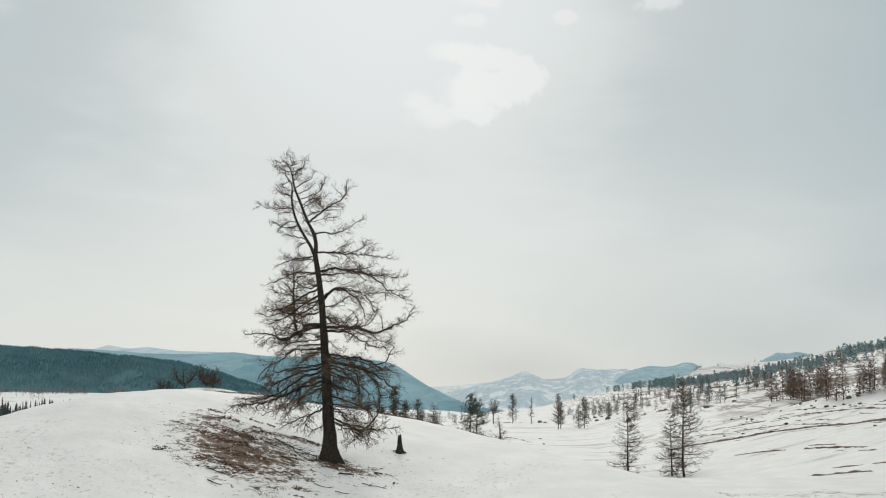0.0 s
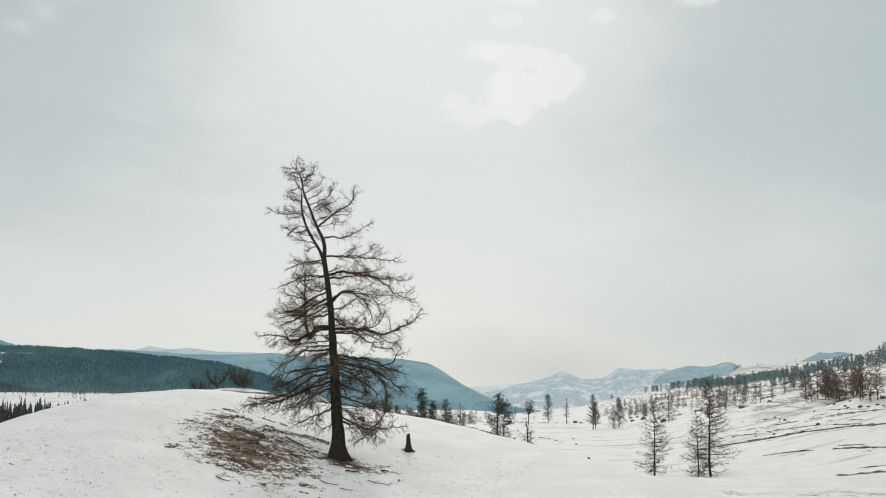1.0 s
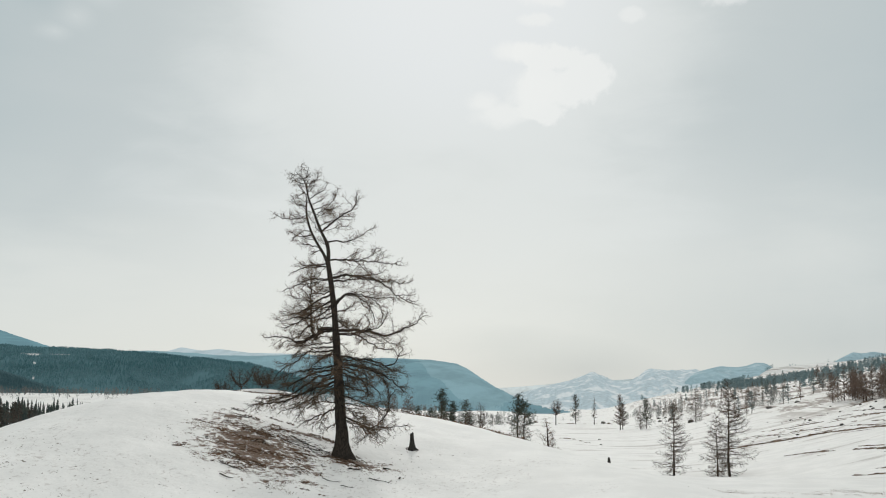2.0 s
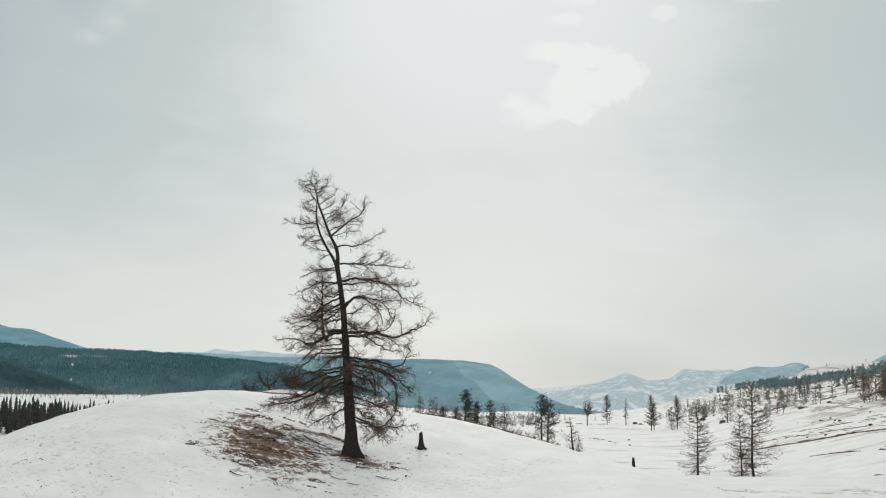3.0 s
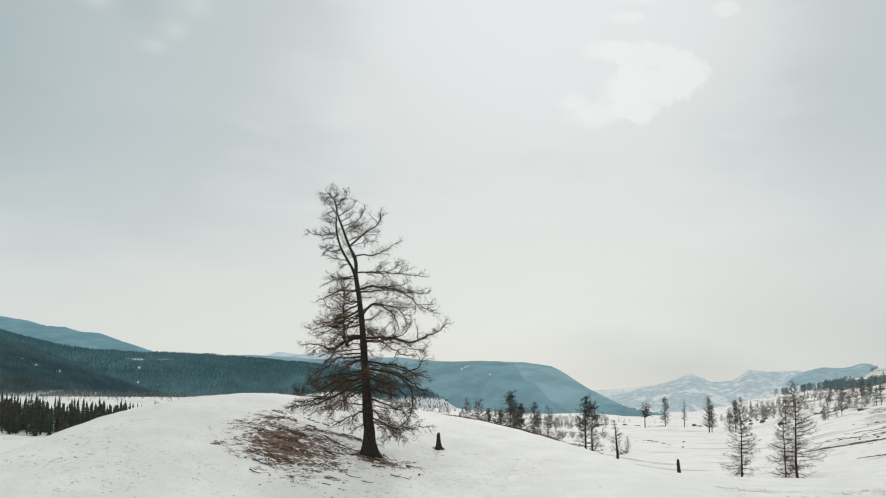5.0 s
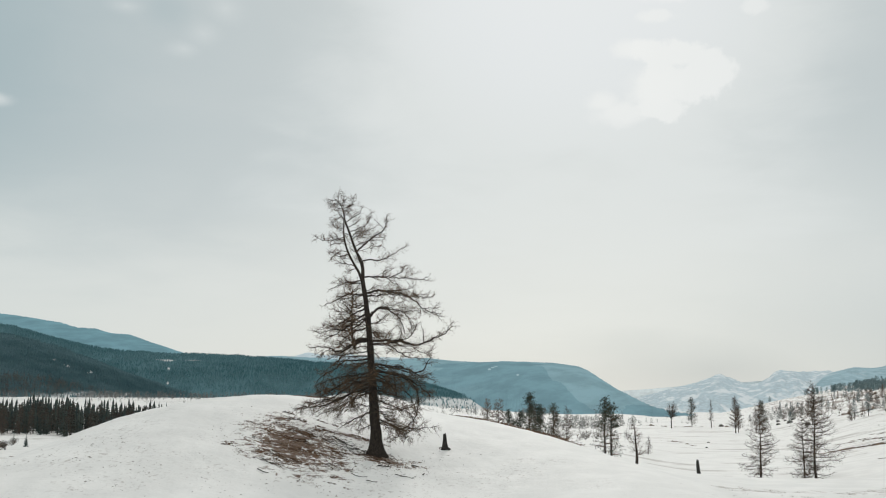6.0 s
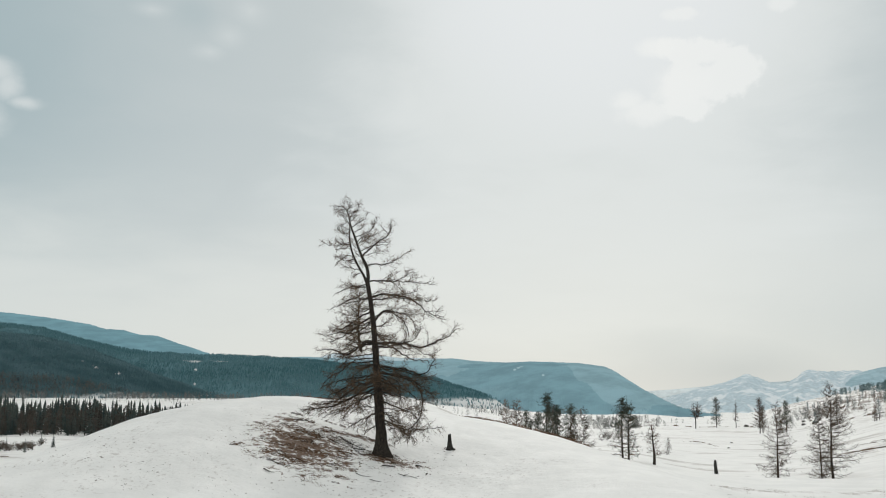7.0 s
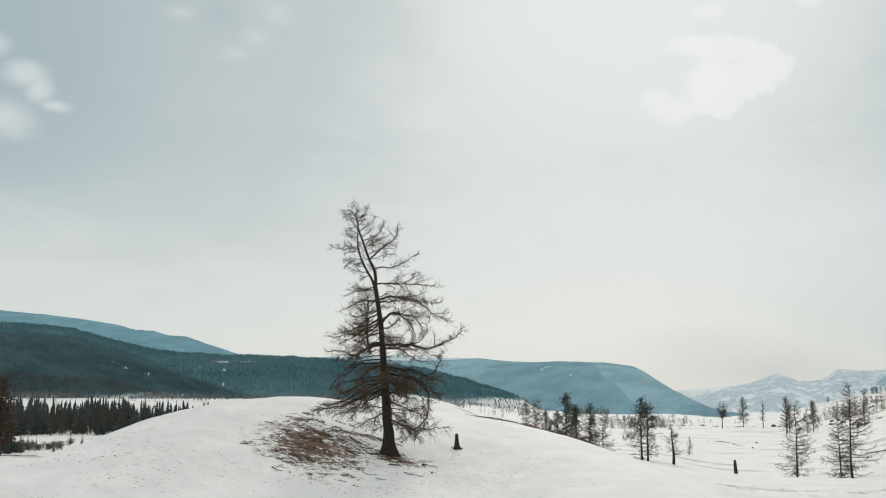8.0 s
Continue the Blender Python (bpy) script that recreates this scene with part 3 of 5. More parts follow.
# left-hand limbs of the top
limb(13.13, 172, 1.03, (7, 13, 34, 49), 0.026, leader_line, long=0.5)
limb(13.73, 190, 0.80, (38, 51, 61), 0.020, stem_line, long=0.5)
limb(14.32, 165, 0.96, (15, 19, 35, 48), 0.018, stem_line, long=0.5)
limb(14.56, 215, 0.72, (-2, -19, -41), 0.015, stem_line, long=0.5)
limb(14.82, 180, 0.61, (-12, 19, 56), 0.013, stem_line, long=0.5)
limb(12.42, 190, 1.87, (-2, -4, -7, 14, 43), 0.026, leader_line, long=0.5)
limb(12.69, 160, 1.21, (-17, 2, 20, 42), 0.018, leader_line, long=0.5)
limb(12.21, 230, 1.14, (11, -9, -27), 0.016, leader_line, long=0.5)
limb(11.58, 150, 1.92, (0, -5, 9, 31, 25), 0.032, leader_line, long=0.5)
limb(11.67, 205, 1.44, (14, -14, -40, -49, -41), 0.022, leader_line, long=0.5)
limb(10.85, 178, 1.41, (15, 17, 17, 12), 0.030, leader_line, long=0.5)
limb(10.71, 200, 0.68, (-16, -27, -36), 0.024, leader_line, long=0.5)
limb(13.86, 165, 0.59, (-40, -34, -4), 0.018, leader_line, long=0.5, forks=3.5)
# right-hand limbs of the trunk
limb(10.22, 8, 3.98, (5, -2, -1, -8, 3, 22), 0.042)
limb(10.13, -12, 2.95, (1, 3, 2, 21, 73), 0.034)
limb(9.18, -8, 4.98, (9, 9, -17, 1, -33, -44, -18, -23), 0.062)
limb(9.15, 16, 3.13, (10, 11, -3, 12, 41), 0.036)
limb(9.09, -16, 5.12, (-1, 7, -10, -1, -15, 22), 0.034)
limb(9.32, 30, 1.08, (17, 22, 31), 0.024)
limb(8.67, 25, 1.17, (6, 10, 55), 0.016, long=0.5)
limb(7.80, -6, 3.42, (44, 55, 11, -35, -33, -56, -72, -74), 0.060)
limb(7.83, 10, 3.47, (52, 42, 7, -6, -14, -36, -68, -72), 0.042)
limb(7.80, -22, 4.01, (64, 14, -12, -12, -1, 9), 0.034)
limb(7.41, -30, 1.83, (3, 10, 25, 24), 0.030)
limb(7.07, -25, 2.71, (-32, -33, -13, -9, -8), 0.040)
limb(6.43, 20, 5.29, (3, 0, 3, -24, 17, 30, 17, 60), 0.085)
limb(6.41, 8, 3.35, (2, 7, -4, 14, 59, 77), 0.045)
limb(6.30, -14, 3.95, (0, -7, -24, -25, -12, 6), 0.050)
limb(6.24, 30, 4.03, (7, 2, 5, -34, -24, 55), 0.036)
limb(6.66, -45, 2.57, (4, 0, -1, 19), 0.026)
limb(6.02, -15, 1.04, (-37, -38, -45), 0.020)
limb(5.13, 6, 4.04, (-4, -8, -2, -21, -11, 74, 54), 0.062, hang=-12, long=0.66, forks=2.1)
limb(4.83, -10, 4.11, (-10, -11, -12, -24, -39, -48), 0.065, hang=-12, long=0.66, forks=2.1)
limb(4.78, 12, 4.35, (-13, -7, -14, -57, -84, -106), 0.050, hang=-12, long=0.66, forks=2.1)
limb(4.69, -28, 3.48, (-10, -9, -16, -74, -107), 0.045, hang=-12, long=0.66, forks=2.1)
limb(4.45, -50, 2.97, (-8, -13, -38, -80), 0.040, hang=-12, long=0.66, forks=2.1)
limb(4.31, 40, 3.12, (-18, -19, -25, -79), 0.040, hang=-12, long=0.66, forks=2.1)
limb(4.94, 28, 3.83, (-1, -6, -15, -16, -16), 0.040, hang=-12, long=0.66, forks=2.1)
limb(3.98, -20, 1.39, (-40, -58, -78), 0.030, hang=-12, long=0.66, forks=2.1)
limb(2.51, -25, 2.00, (-21, -12, -27, -83), 0.034, hang=-12, long=0.66, forks=2.1)
limb(2.04, 0, 3.89, (-10, -25, -27, 32, 60, 81, 82), 0.055, hang=-12, long=0.66, forks=2.1)
limb(1.96, 22, 3.76, (-17, -19, 2, 8, -3), 0.034, hang=-12, long=0.66, forks=2.1)
limb(1.99, -12, 2.73, (-14, -26, 4, -149, -135), 0.028, hang=-12, long=0.66, forks=2.1)
limb(2.02, -30, 3.21, (-14, -18, -2, -37, -145), 0.026, hang=-12, long=0.66, forks=2.1)
limb(2.80, 14, 3.37, (-2, -9, -3, -79, -125), 0.030, hang=-12, long=0.66, forks=2.1)
# left-hand limbs of the trunk
limb(9.96, 186, 2.14, (-10, -8, -13, -30, -17), 0.040)
limb(9.91, 160, 1.92, (-2, -2, 12, 30), 0.026)
limb(9.26, 172, 2.95, (-3, 1, -10, -26, -20, -21), 0.042)
limb(9.20, 205, 1.74, (-28, -11, -15, -33), 0.032)
limb(8.33, 176, 2.85, (-26, -25, -40, -34, -12, 2), 0.050)
limb(8.11, 190, 3.03, (-30, -30, -41, -32, -22, -36), 0.050)
limb(8.53, 198, 1.78, (-25, -16, 32, 31, 13), 0.036)
limb(7.91, 160, 3.50, (-36, 2, -2, -20, 0, 12), 0.040)
limb(7.83, 205, 3.55, (-34, -33, -9, 4, -25, 31), 0.040)
limb(7.27, 182, 2.28, (-15, -19, -26, -41, -58), 0.042)
limb(7.41, 215, 1.35, (-27, 1, 20, -40), 0.030)
riser = limb(6.55, 142, 7.04, (0, -3, -39, 43, 73, 74, 72, 74), 0.100)
for h, az, ln, el in ((8.25, 178, 1.35, (10, 15, 25)), (7.85, 186, 1.35, (0, 0, 6)), (7.35, 168, 1.1, (-25, -35, -20)), (9.0, 205, 0.8, (35, 40, 50)), (8.75, 10, 1.1, (10, 25, 30)),
                      (9.55, 160, 0.6, (40, 60, 70)), (9.6, 15, 0.6, (30, 50, 70)), (7.2, -12, 1.0, (-10, 20, 25)), (6.9, 195, 1.3, (-30, -40, -50)), (7.6, 120, 1.2, (0, -10, 0)),
                      (7.5, 250, 1.2, (5, -5, -15)), (8.4, 260, 0.9, (10, 20, 30)), (9.1, 60, 0.8, (20, 40, 50))):
    limb(h, az, ln, el, 0.02, riser, 0.1, 0.5, forks=3.2, wiggle=6)
limb(6.52, 158, 4.84, (4, -12, -23, -32, 35, 7, -7, -3), 0.060)
limb(6.46, 170, 3.28, (2, -9, -33, -19, 17, -80), 0.045)
limb(5.63, 176, 2.25, (-5, -2, -8, -41, -12), 0.042)
limb(5.96, 150, 3.36, (-17, -1, -5, -7, 30), 0.034)
limb(5.35, 195, 1.79, (-15, -25, -40, -51), 0.040, hang=-12, long=0.66, forks=2.1)
limb(5.46, 184, 3.87, (-11, -6, -2, -53, -26, -37, -79), 0.045, hang=-12, long=0.66, forks=2.1)
limb(4.53, 170, 0.92, (5, -2, -27), 0.030, hang=-12, long=0.66, forks=2.1)
limb(4.45, 168, 3.87, (-11, -11, -23, -25, -15, -10), 0.055, hang=-12, long=0.66, forks=2.1)
limb(4.31, 186, 4.35, (-15, -15, -34, -38, -19, -10, 10), 0.062, hang=-12, long=0.66, forks=2.1)
limb(3.90, 176, 4.94, (-19, -16, -27, -24, -11, -8, -10), 0.065, hang=-12, long=0.66, forks=2.1)
limb(4.09, 160, 5.69, (-3, -26, -22, -3, -4, -4), 0.050, hang=-12, long=0.66, forks=2.1)
limb(3.71, 200, 2.58, (-13, -19, -55, -43, -52), 0.045, hang=-12, long=0.66, forks=2.1)
limb(3.60, 208, 3.58, (-15, -26, -24, -18, -28), 0.040, hang=-12, long=0.66, forks=2.1)
limb(4.72, 200, 3.29, (-11, -10, -10, -16, -26), 0.045, hang=-12, long=0.66, forks=2.1)
limb(2.78, 178, 1.90, (9, 8, -28, -38), 0.030, hang=-12, long=0.66, forks=2.1)
limb(1.80, 190, 0.97, (-22, -23, -27), 0.024, hang=-12, long=0.66, forks=2.1)
# limbs towards and away from the walk
for h in (2.7, 3.3, 3.8, 4.2, 4.6, 5.0, 5.4):
    for az in (90, 270):
        limb(h + rnd.uniform(-0.2, 0.2), az + rnd.uniform(-42, 42), (4.3 - 0.28 * h) * rnd.uniform(0.7, 1.05),
             (-22 + 3 * h, -32 + 4 * h, -25 + 4.5 * h), 0.045, hang=-12, long=0.66, wiggle=6)
for k, h in enumerate((6.1, 6.6, 7.1, 7.6, 8.1, 8.6, 9.2, 9.9)):
    limb(h, 90 + 180 * (k % 2) + rnd.uniform(-35, 35), (3.7 - 0.2 * h) * rnd.uniform(0.8, 1.1), (-10, -4, 15), 0.035, wiggle=6)
for k, h in enumerate((10.9, 11.6, 12.2, 12.8, 13.3, 13.8, 14.2, 14.6)):
    limb(h, 80 + 180 * (k % 2) + rnd.uniform(-50, 50), (16.6 - h) * 0.3 * rnd.uniform(0.7, 1.05), (10, 20, 55), 0.018, stem_line, 0.15, 0.42, wiggle=6)
for k in range(6):
    limb(14.1 + 0.1 * k, 40 + 137 * k, rnd.uniform(0.4, 0.6), (15, 30, 60), 0.012, stem_line, 0.1, 0.42, forks=2.5, wiggle=6)
for h in (11.3, 12.3, 13.2):
    limb(h, rnd.uniform(110, 250), 0.9, (10, 20, 50), 0.016, leader_line, 0.15, 0.42, wiggle=6)


def stump():
    V, F = [], []
    n = 14
    for z, r in ((-0.25, 0.38), (0.0, 0.29), (0.1, 0.19), (0.35, 0.14), (0.62, 0.11), (0.86, 0.09)):
        for j in range(n):
            a = 6.2832 * j / n
            k = r * (1 + 0.12 * math.sin(3 * a + 1) * (1.6 if z < 0.1 else 1) + rnd.uniform(-0.05, 0.05))
            V.append((k * math.cos(a) - 0.04 * z, k * math.sin(a), z + (0.07 * math.sin(a + 2) + rnd.uniform(-0.03, 0.03) if z > 0.7 else 0)))
    for i in range(5):
        for j in range(n):
            F.append((i * n + j, i * n + (j + 1) % n, (i + 1) * n + (j + 1) % n, (i + 1) * n + j))
    V.append((-0.03, 0, 0.7))
    for j in range(n):
        F.append((5 * n + j, 5 * n + (j + 1) % n, len(V) - 1))
    ob = new("tree_stump", mesh("tree_stump", V, F, DEADWOOD))
    ob.location = (-2.22, 54.5, on(-2.22, 54.5))
    return tagged(ob, "grey weathered tree stump standing in snow beside the larch", "stump")


stump()


def bare_tree(height, seed, spread, label, density=1.0, low=0.08, lean=0.0, twin=False, tilt=(15, -5, -12), thick=1.0, needles=False, twig=0.016, gap=0.26, twig_gap=0.2, rise=25, taper=0.95, bare=0.0, twigs=FARTWIG, leaves=PINE):
    """A leafless valley larch: trunk and crown."""
    r = random.Random(seed)
    ob = new("larch_tree")
    tagged(ob, label, "tree")
    V, F, CV, CF, NV, NF = [], [], [], [], [], []
    for k in range(2 if twin else 1):
        off = 0.0 if k == 0 else 0.9
        top = height * (1 if k == 0 else 0.9)
        keys = [(off + lean * f * f * height + r.uniform(-0.1, 0.1), r.uniform(-0.1, 0.1), f * top - (0.3 if f == 0 else 0), 0.0145 * height * thick * (1.02 - f) + 0.01) for f in (0, 0.15, 0.3, 0.5, 0.7, 0.85, 1)]
        pts, rad = smooth_line(keys, 0.5)
        tube(V, F, pts, rad, 7, True)
        count = int(64 * density)
        for i in range(count):
            f = low + (1 - low) * (i + r.random()) / count
            p = spot(pts, f * top)
            ln = spread * (1.03 - f) ** taper * min(1.0, 0.5 + 2.2 * f) * r.uniform(0.6, 1.12) + 0.25
            pp = bough(p, r.uniform(0, 360), ln, tuple(t + rise * f + r.uniform(-7, 7) for t in tilt), 0.4, r, 5)
            tube(CV, CF, pp, [0.042 * min(thick, 1.2) * (1 - 0.7 * q / len(pp)) for q in range(len(pp))], 3, True)
            if needles:
                fringe(CV, CF, pp, r, 0.3, gap * 2.5, 0.8, -8, twig * 0.8, twig_gap * 2, 0.4)
                for q in range(len(pp) // 3, len(pp)):
                    for _ in range(1 if f < bare else 4):
                        tuft(NV, NF, pp[q] + Vector((r.gauss(0, 0.3), r.gauss(0, 0.3), r.gauss(0.04, 0.2))), r, height * 0.045)
            else:
                fringe(CV, CF, pp, r, 0.12, gap, 1.1, -3, twig, twig_gap, 0.5)
    part("trunk", mesh("trunk", V, F, FARBARK, True), ob)
    if needles:
        part("branchwork", mesh("branchwork", CV, CF, twigs), ob)["kind"] = "stuff"
        part("crown", mesh("crown", NV, NF, leaves), ob, "dark green clumps of needles")["kind"] = "stuff"
    else:
        part("crown", mesh("crown", CV, CF, twigs), ob)
    return ob


def tuft(V, F, at, r, size):
    """A brush of needles: thin blades to all sides."""
    for _ in range(7):
        d = Vector((r.gauss(0, 1), r.gauss(0, 1), r.gauss(0.35, 0.8))).normalized()
        q = d.orthogonal().normalized() * size * 0.055
        b = len(V)
        V += [tuple(at - q), tuple(at + q), tuple(at + d * size * r.uniform(0.6, 1.2))]
        F.append((b, b + 1, b + 2))


def open_tree(height, seed, label, stems=4, fork=0.3, splay_by=24, thick=1.0, twig=0.03, gap=0.4, twig_gap=0.35, needles=False):
    """A wide-crowned leafless tree: a short bole that forks into rising limbs."""
    r = random.Random(seed)
    ob = new("larch_tree")
    tagged(ob, label, "tree")
    V, F, CV, CF = [], [], [], []
    bole = bough((0, 0, -0.3), r.uniform(0, 360), height * fork + 0.3, (88, 86, 84), 0.4, r, 3)
    tube(V, F, bole, [0.02 * height * thick * (1 - 0.3 * i / len(bole)) for i in range(len(bole))], 7)
    for k in range(stems):
        pts = bough(bole[-1 - (k % 2)], 360 * k / stems + r.uniform(-25, 25), height * (1 - fork) * r.uniform(0.75, 1.02),
                    (90 - 2.2 * splay_by, 90 - splay_by, 84), 0.4, r, 7)
        tube(V, F, pts, [0.013 * height * thick * (1.02 - i / len(pts)) + 0.01 for i in range(len(pts))], 5, True)
        for i in range(2, len(pts) - 1):
            for _ in range(2):
                f = i / len(pts)
                az, el = splay((pts[i + 1] - pts[i]).normalized(), r, 35, 80, 4)
                pp = bough(pts[i], az, height * 0.24 * (1.15 - f) * r.uniform(0.5, 1.1), (el, el * 0.6, el * 0.5 + 10), 0.35, r, 10)
                tube(CV, CF, pp, [0.03 * thick * (1 - 0.7 * q / len(pp)) for q in range(len(pp))], 3, True)
                fringe(CV, CF, pp, r, 0.1, gap, 1.1, 0, twig, twig_gap, 0.5)
    part("trunk", mesh("trunk", V, F, FARBARK, True), ob)
    part("crown", mesh("crown", CV, CF, PINE if needles else NEARTWIG), ob)
    return ob


def stand(ob, x, y, turn=0.0, size=1.0):
    ob.matrix_basis = pose(x, y, on(x, y), 0, 0, turn) @ Matrix.Diagonal((size, size, size, 1))
    return ob


def again(ob, x, y, turn, size, label=""):
    c = copy_thing(ob, pose(x, y, on(x, y), 0, 0, turn))
    c.scale = (size, size, size)
    return tagged(c, label)


slim = stand(bare_tree(10.6, 21, 4.0, "slender leafless larch with wide lower branches in snow", 1.3, 0.02, tilt=(-6, -16, 0, 22), twig=0.018, gap=0.24, twig_gap=0.17, rise=42, thick=0.95, taper=0.85, twigs=NEARTWIG), 26.2, 147.0)
broad_tree = stand(bare_tree(12.6, 22, 4.9, "broad leafless larch with level branches in snow", 1.5, 0.02, tilt=(-6, -16, 0, 22), twig=0.018, gap=0.24, twig_gap=0.17, rise=42, thick=0.95, taper=0.85, twigs=NEARTWIG), 32.6, 140.9)
young = stand(bare_tree(8.4, 23, 2.9, "smaller leafless larch close beside a broad one", 1.1, 0.02, tilt=(-6, -16, 0, 22), twig=0.018, gap=0.24, twig_gap=0.17, rise=42, thick=0.95, taper=0.85, twigs=NEARTWIG), 31.4, 142.9)
twin_tree = stand(bare_tree(8.9, 24, 2.9, "twin-stemmed dark pine at the foot of the knoll", 0.8, 0.03, twin=True, tilt=(4, -12, -6), needles=True, thick=1.3, twig=0.024, taper=0.6, bare=0.5, rise=45), 4.2, 154.5)
crooked = stand(bare_tree(6.4, 25, 2.3, "crooked broken larch with few branches", 0.5, 0.2, -0.05, tilt=(10, 15, 40), thick=2.6, twig=0.018), 8.9, 156.9)
spread_tree = open_tree(14.5, 26, "wide-crowned leafless larch out on the valley snow", 5, 0.34, 17, 1.0, 0.06, 0.6, 0.5)
stand(spread_tree, 25.4, 519.4)
pole_tree = bare_tree(13.5, 27, 2.2, "narrow leafless larch out on the valley snow", 1.0, 0.25, tilt=(20, 10, 5), thick=1.2, twig=0.07, gap=0.45, twig_gap=0.4, twigs=NEARTWIG)
stand(pole_tree, 45.1, 528.1)
dense_tree = bare_tree(14.0, 28, 3.9, "dense brown larch out on the valley snow", 1.9, 0.14, tilt=(25, 8, 15), thick=1.2, twig=0.085, gap=0.7, twig_gap=0.55, taper=0.4, rise=40, twigs=NEARTWIG)
stand(dense_tree, 48.8, 437.3)
pine_tree = bare_tree(8.8, 29, 2.2, "dark tall pine behind the snowy knoll", 1.0, 0.1, tilt=(5, -8, 5), needles=True, twig=0.024, gap=0.38, twig_gap=0.32, rise=40, taper=0.75, bare=0.2)
stand(pine_tree, -7.3, 153.4)
again(pine_tree, 35.7, 528.8, 60, 1.6, "dark pine standing alone on the valley snow")
again(pine_tree, 57.2, 419.1, 100, 1.32, "dark pine with a low skirt of branches on snow")
again(slim, 55.2, 421.0, 200, 0.9, "leafless larch beside a dark pine")
again(dense_tree, 50.2, 441.0, 160, 0.75)
again(slim, 11.1, 199.7, 20, 0.32, "small scrubby larch sapling in the valley snow")
again(pine_tree, -3.7, 155.0, 50, 0.86)
again(slim, -1.4, 150.8, 140, 0.72)
again(slim, -2.9, 149.5, 260, 0.62)
again(pine_tree, -5.4, 150.3, 170, 0.84)
again(pine_tree, -9.3, 158.0, 270, 0.64)
again(slim, 69.9, 378.6, 75, 1.15, "leafless larch at the foot of the snowy slope")
again(dense_tree, -131.6, 184.5, 75, 1.15, "tall brown larch at the edge of the spruce wood")
again(dense_tree, -132.9, 185.5, 195, 1.1, "tall brown larch at the edge of the spruce wood")
again(dense_tree, -133.4, 184.2, 300, 0.95, "tall brown larch at the edge of the spruce wood")
elder = open_tree(5.4, 34, "spreading leafless tree on the far flank of the knoll", 5, 0.16, 31, 1.2, 0.022, 0.24, 0.2)
stand(elder, -42.4, 169.8)
full_elder = open_tree(4.9, 36, "bushy leafless tree on the far flank of the knoll", 8, 0.12, 26, 0.9, 0.024, 0.2, 0.17)
stand(full_elder, -38.4, 167.7)
again(full_elder, -37.0, 166.2, 250, 0.7)
again(full_elder, -45.0, 166.0, 40, 0.62)
again(elder, -43.6, 166.5, 300, 0.36, "low leafless bush on the far flank of the knoll")

V, F = [], []
for k, (z, r) in enumerate(((-0.4, 0.4), (0.0, 0.32), (0.6, 0.27), (1.2, 0.25), (1.75, 0.19), (2.1, 0.08))):
    for j in range(9):
        a = 6.2832 * j / 9
        V.append((r * math.cos(a) - 0.09 * z + rnd.uniform(-0.03, 0.03), r * math.sin(a), z + (0.25 * math.cos(a + 0.6) if k == 4 else 0)))
        if k:
            F.append(((k - 1) * 9 + j, (k - 1) * 9 + (j + 1) % 9, k * 9 + (j + 1) % 9, k * 9 + j))
F.append(tuple(range(45, 54)))
snag = tagged(new("tree_snag", mesh("tree_snag", V, F, DEADWOOD)), "dark broken dead trunk standing alone in valley snow", "snag")
snag.location = (18.2, 158.0, on(18.2, 158.0))

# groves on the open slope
slope_larch = bare_tree(7.8, 41, 2.7, "dense brown larch in a grove on the snowy slope", 1.25, 0.04, tilt=(12, 2, 12), thick=0.8, twig=0.048, gap=0.42, twig_gap=0.34, rise=40, taper=0.6, twigs=HAZEDTWIG)
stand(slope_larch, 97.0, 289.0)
slope_slim = bare_tree(8.2, 42, 2.0, "slim brown larch in a grove on the snowy slope", 1.1, 0.04, tilt=(10, 2, 10), thick=0.8, twig=0.05, gap=0.45, twig_gap=0.38, rise=45, taper=0.65, twigs=HAZEDTWIG)
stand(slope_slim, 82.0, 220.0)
slope_pine = bare_tree(9.0, 43, 2.2, "dark green pine on the snowy slope", 0.6, 0.12, tilt=(5, -8, 5), needles=True, twig=0.06, gap=0.75, twig_gap=0.6, rise=40, taper=0.7, bare=0.2, twigs=HAZEDTWIG, leaves=HAZEDPINE)
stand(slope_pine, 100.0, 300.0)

again(pine_tree, -11.4, 159.5, 10, 0.62, "small dark pine behind the snowy knoll")
again(pine_tree, -10.2, 157.0, 210, 0.5, "small dark pine behind the snowy knoll")
again(slope_larch, -13.0, 160.0, 90, 0.85, "dense brown larch behind the snowy knoll")
again(slope_larch, -16.5, 172.0, 190, 0.72, "dense brown larch behind the snowy knoll")
again(slope_larch, -8.0, 167.0, 33, 0.87, "dense brown larch behind the snowy knoll")


def grove(cx, cy, count, wide, deep, kinds, lo, hi, group):
    for _ in range(count):
        x, y = cx + rnd.gauss(0, wide), cy + rnd.gauss(0, deep)
        tagged(again(rnd.choice(kinds), x, y, rnd.uniform(0, 360), rnd.uniform(lo, hi)), group=group)


SLOPE = "larches of the slope"
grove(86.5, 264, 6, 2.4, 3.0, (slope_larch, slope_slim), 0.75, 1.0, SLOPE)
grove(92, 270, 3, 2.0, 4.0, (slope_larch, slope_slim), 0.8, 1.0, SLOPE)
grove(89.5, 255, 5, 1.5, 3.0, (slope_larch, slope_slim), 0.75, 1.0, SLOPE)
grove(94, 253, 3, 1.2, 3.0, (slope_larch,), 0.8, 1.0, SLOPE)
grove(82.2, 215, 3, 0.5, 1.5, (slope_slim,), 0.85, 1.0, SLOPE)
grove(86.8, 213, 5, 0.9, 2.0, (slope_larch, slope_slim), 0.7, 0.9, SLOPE)
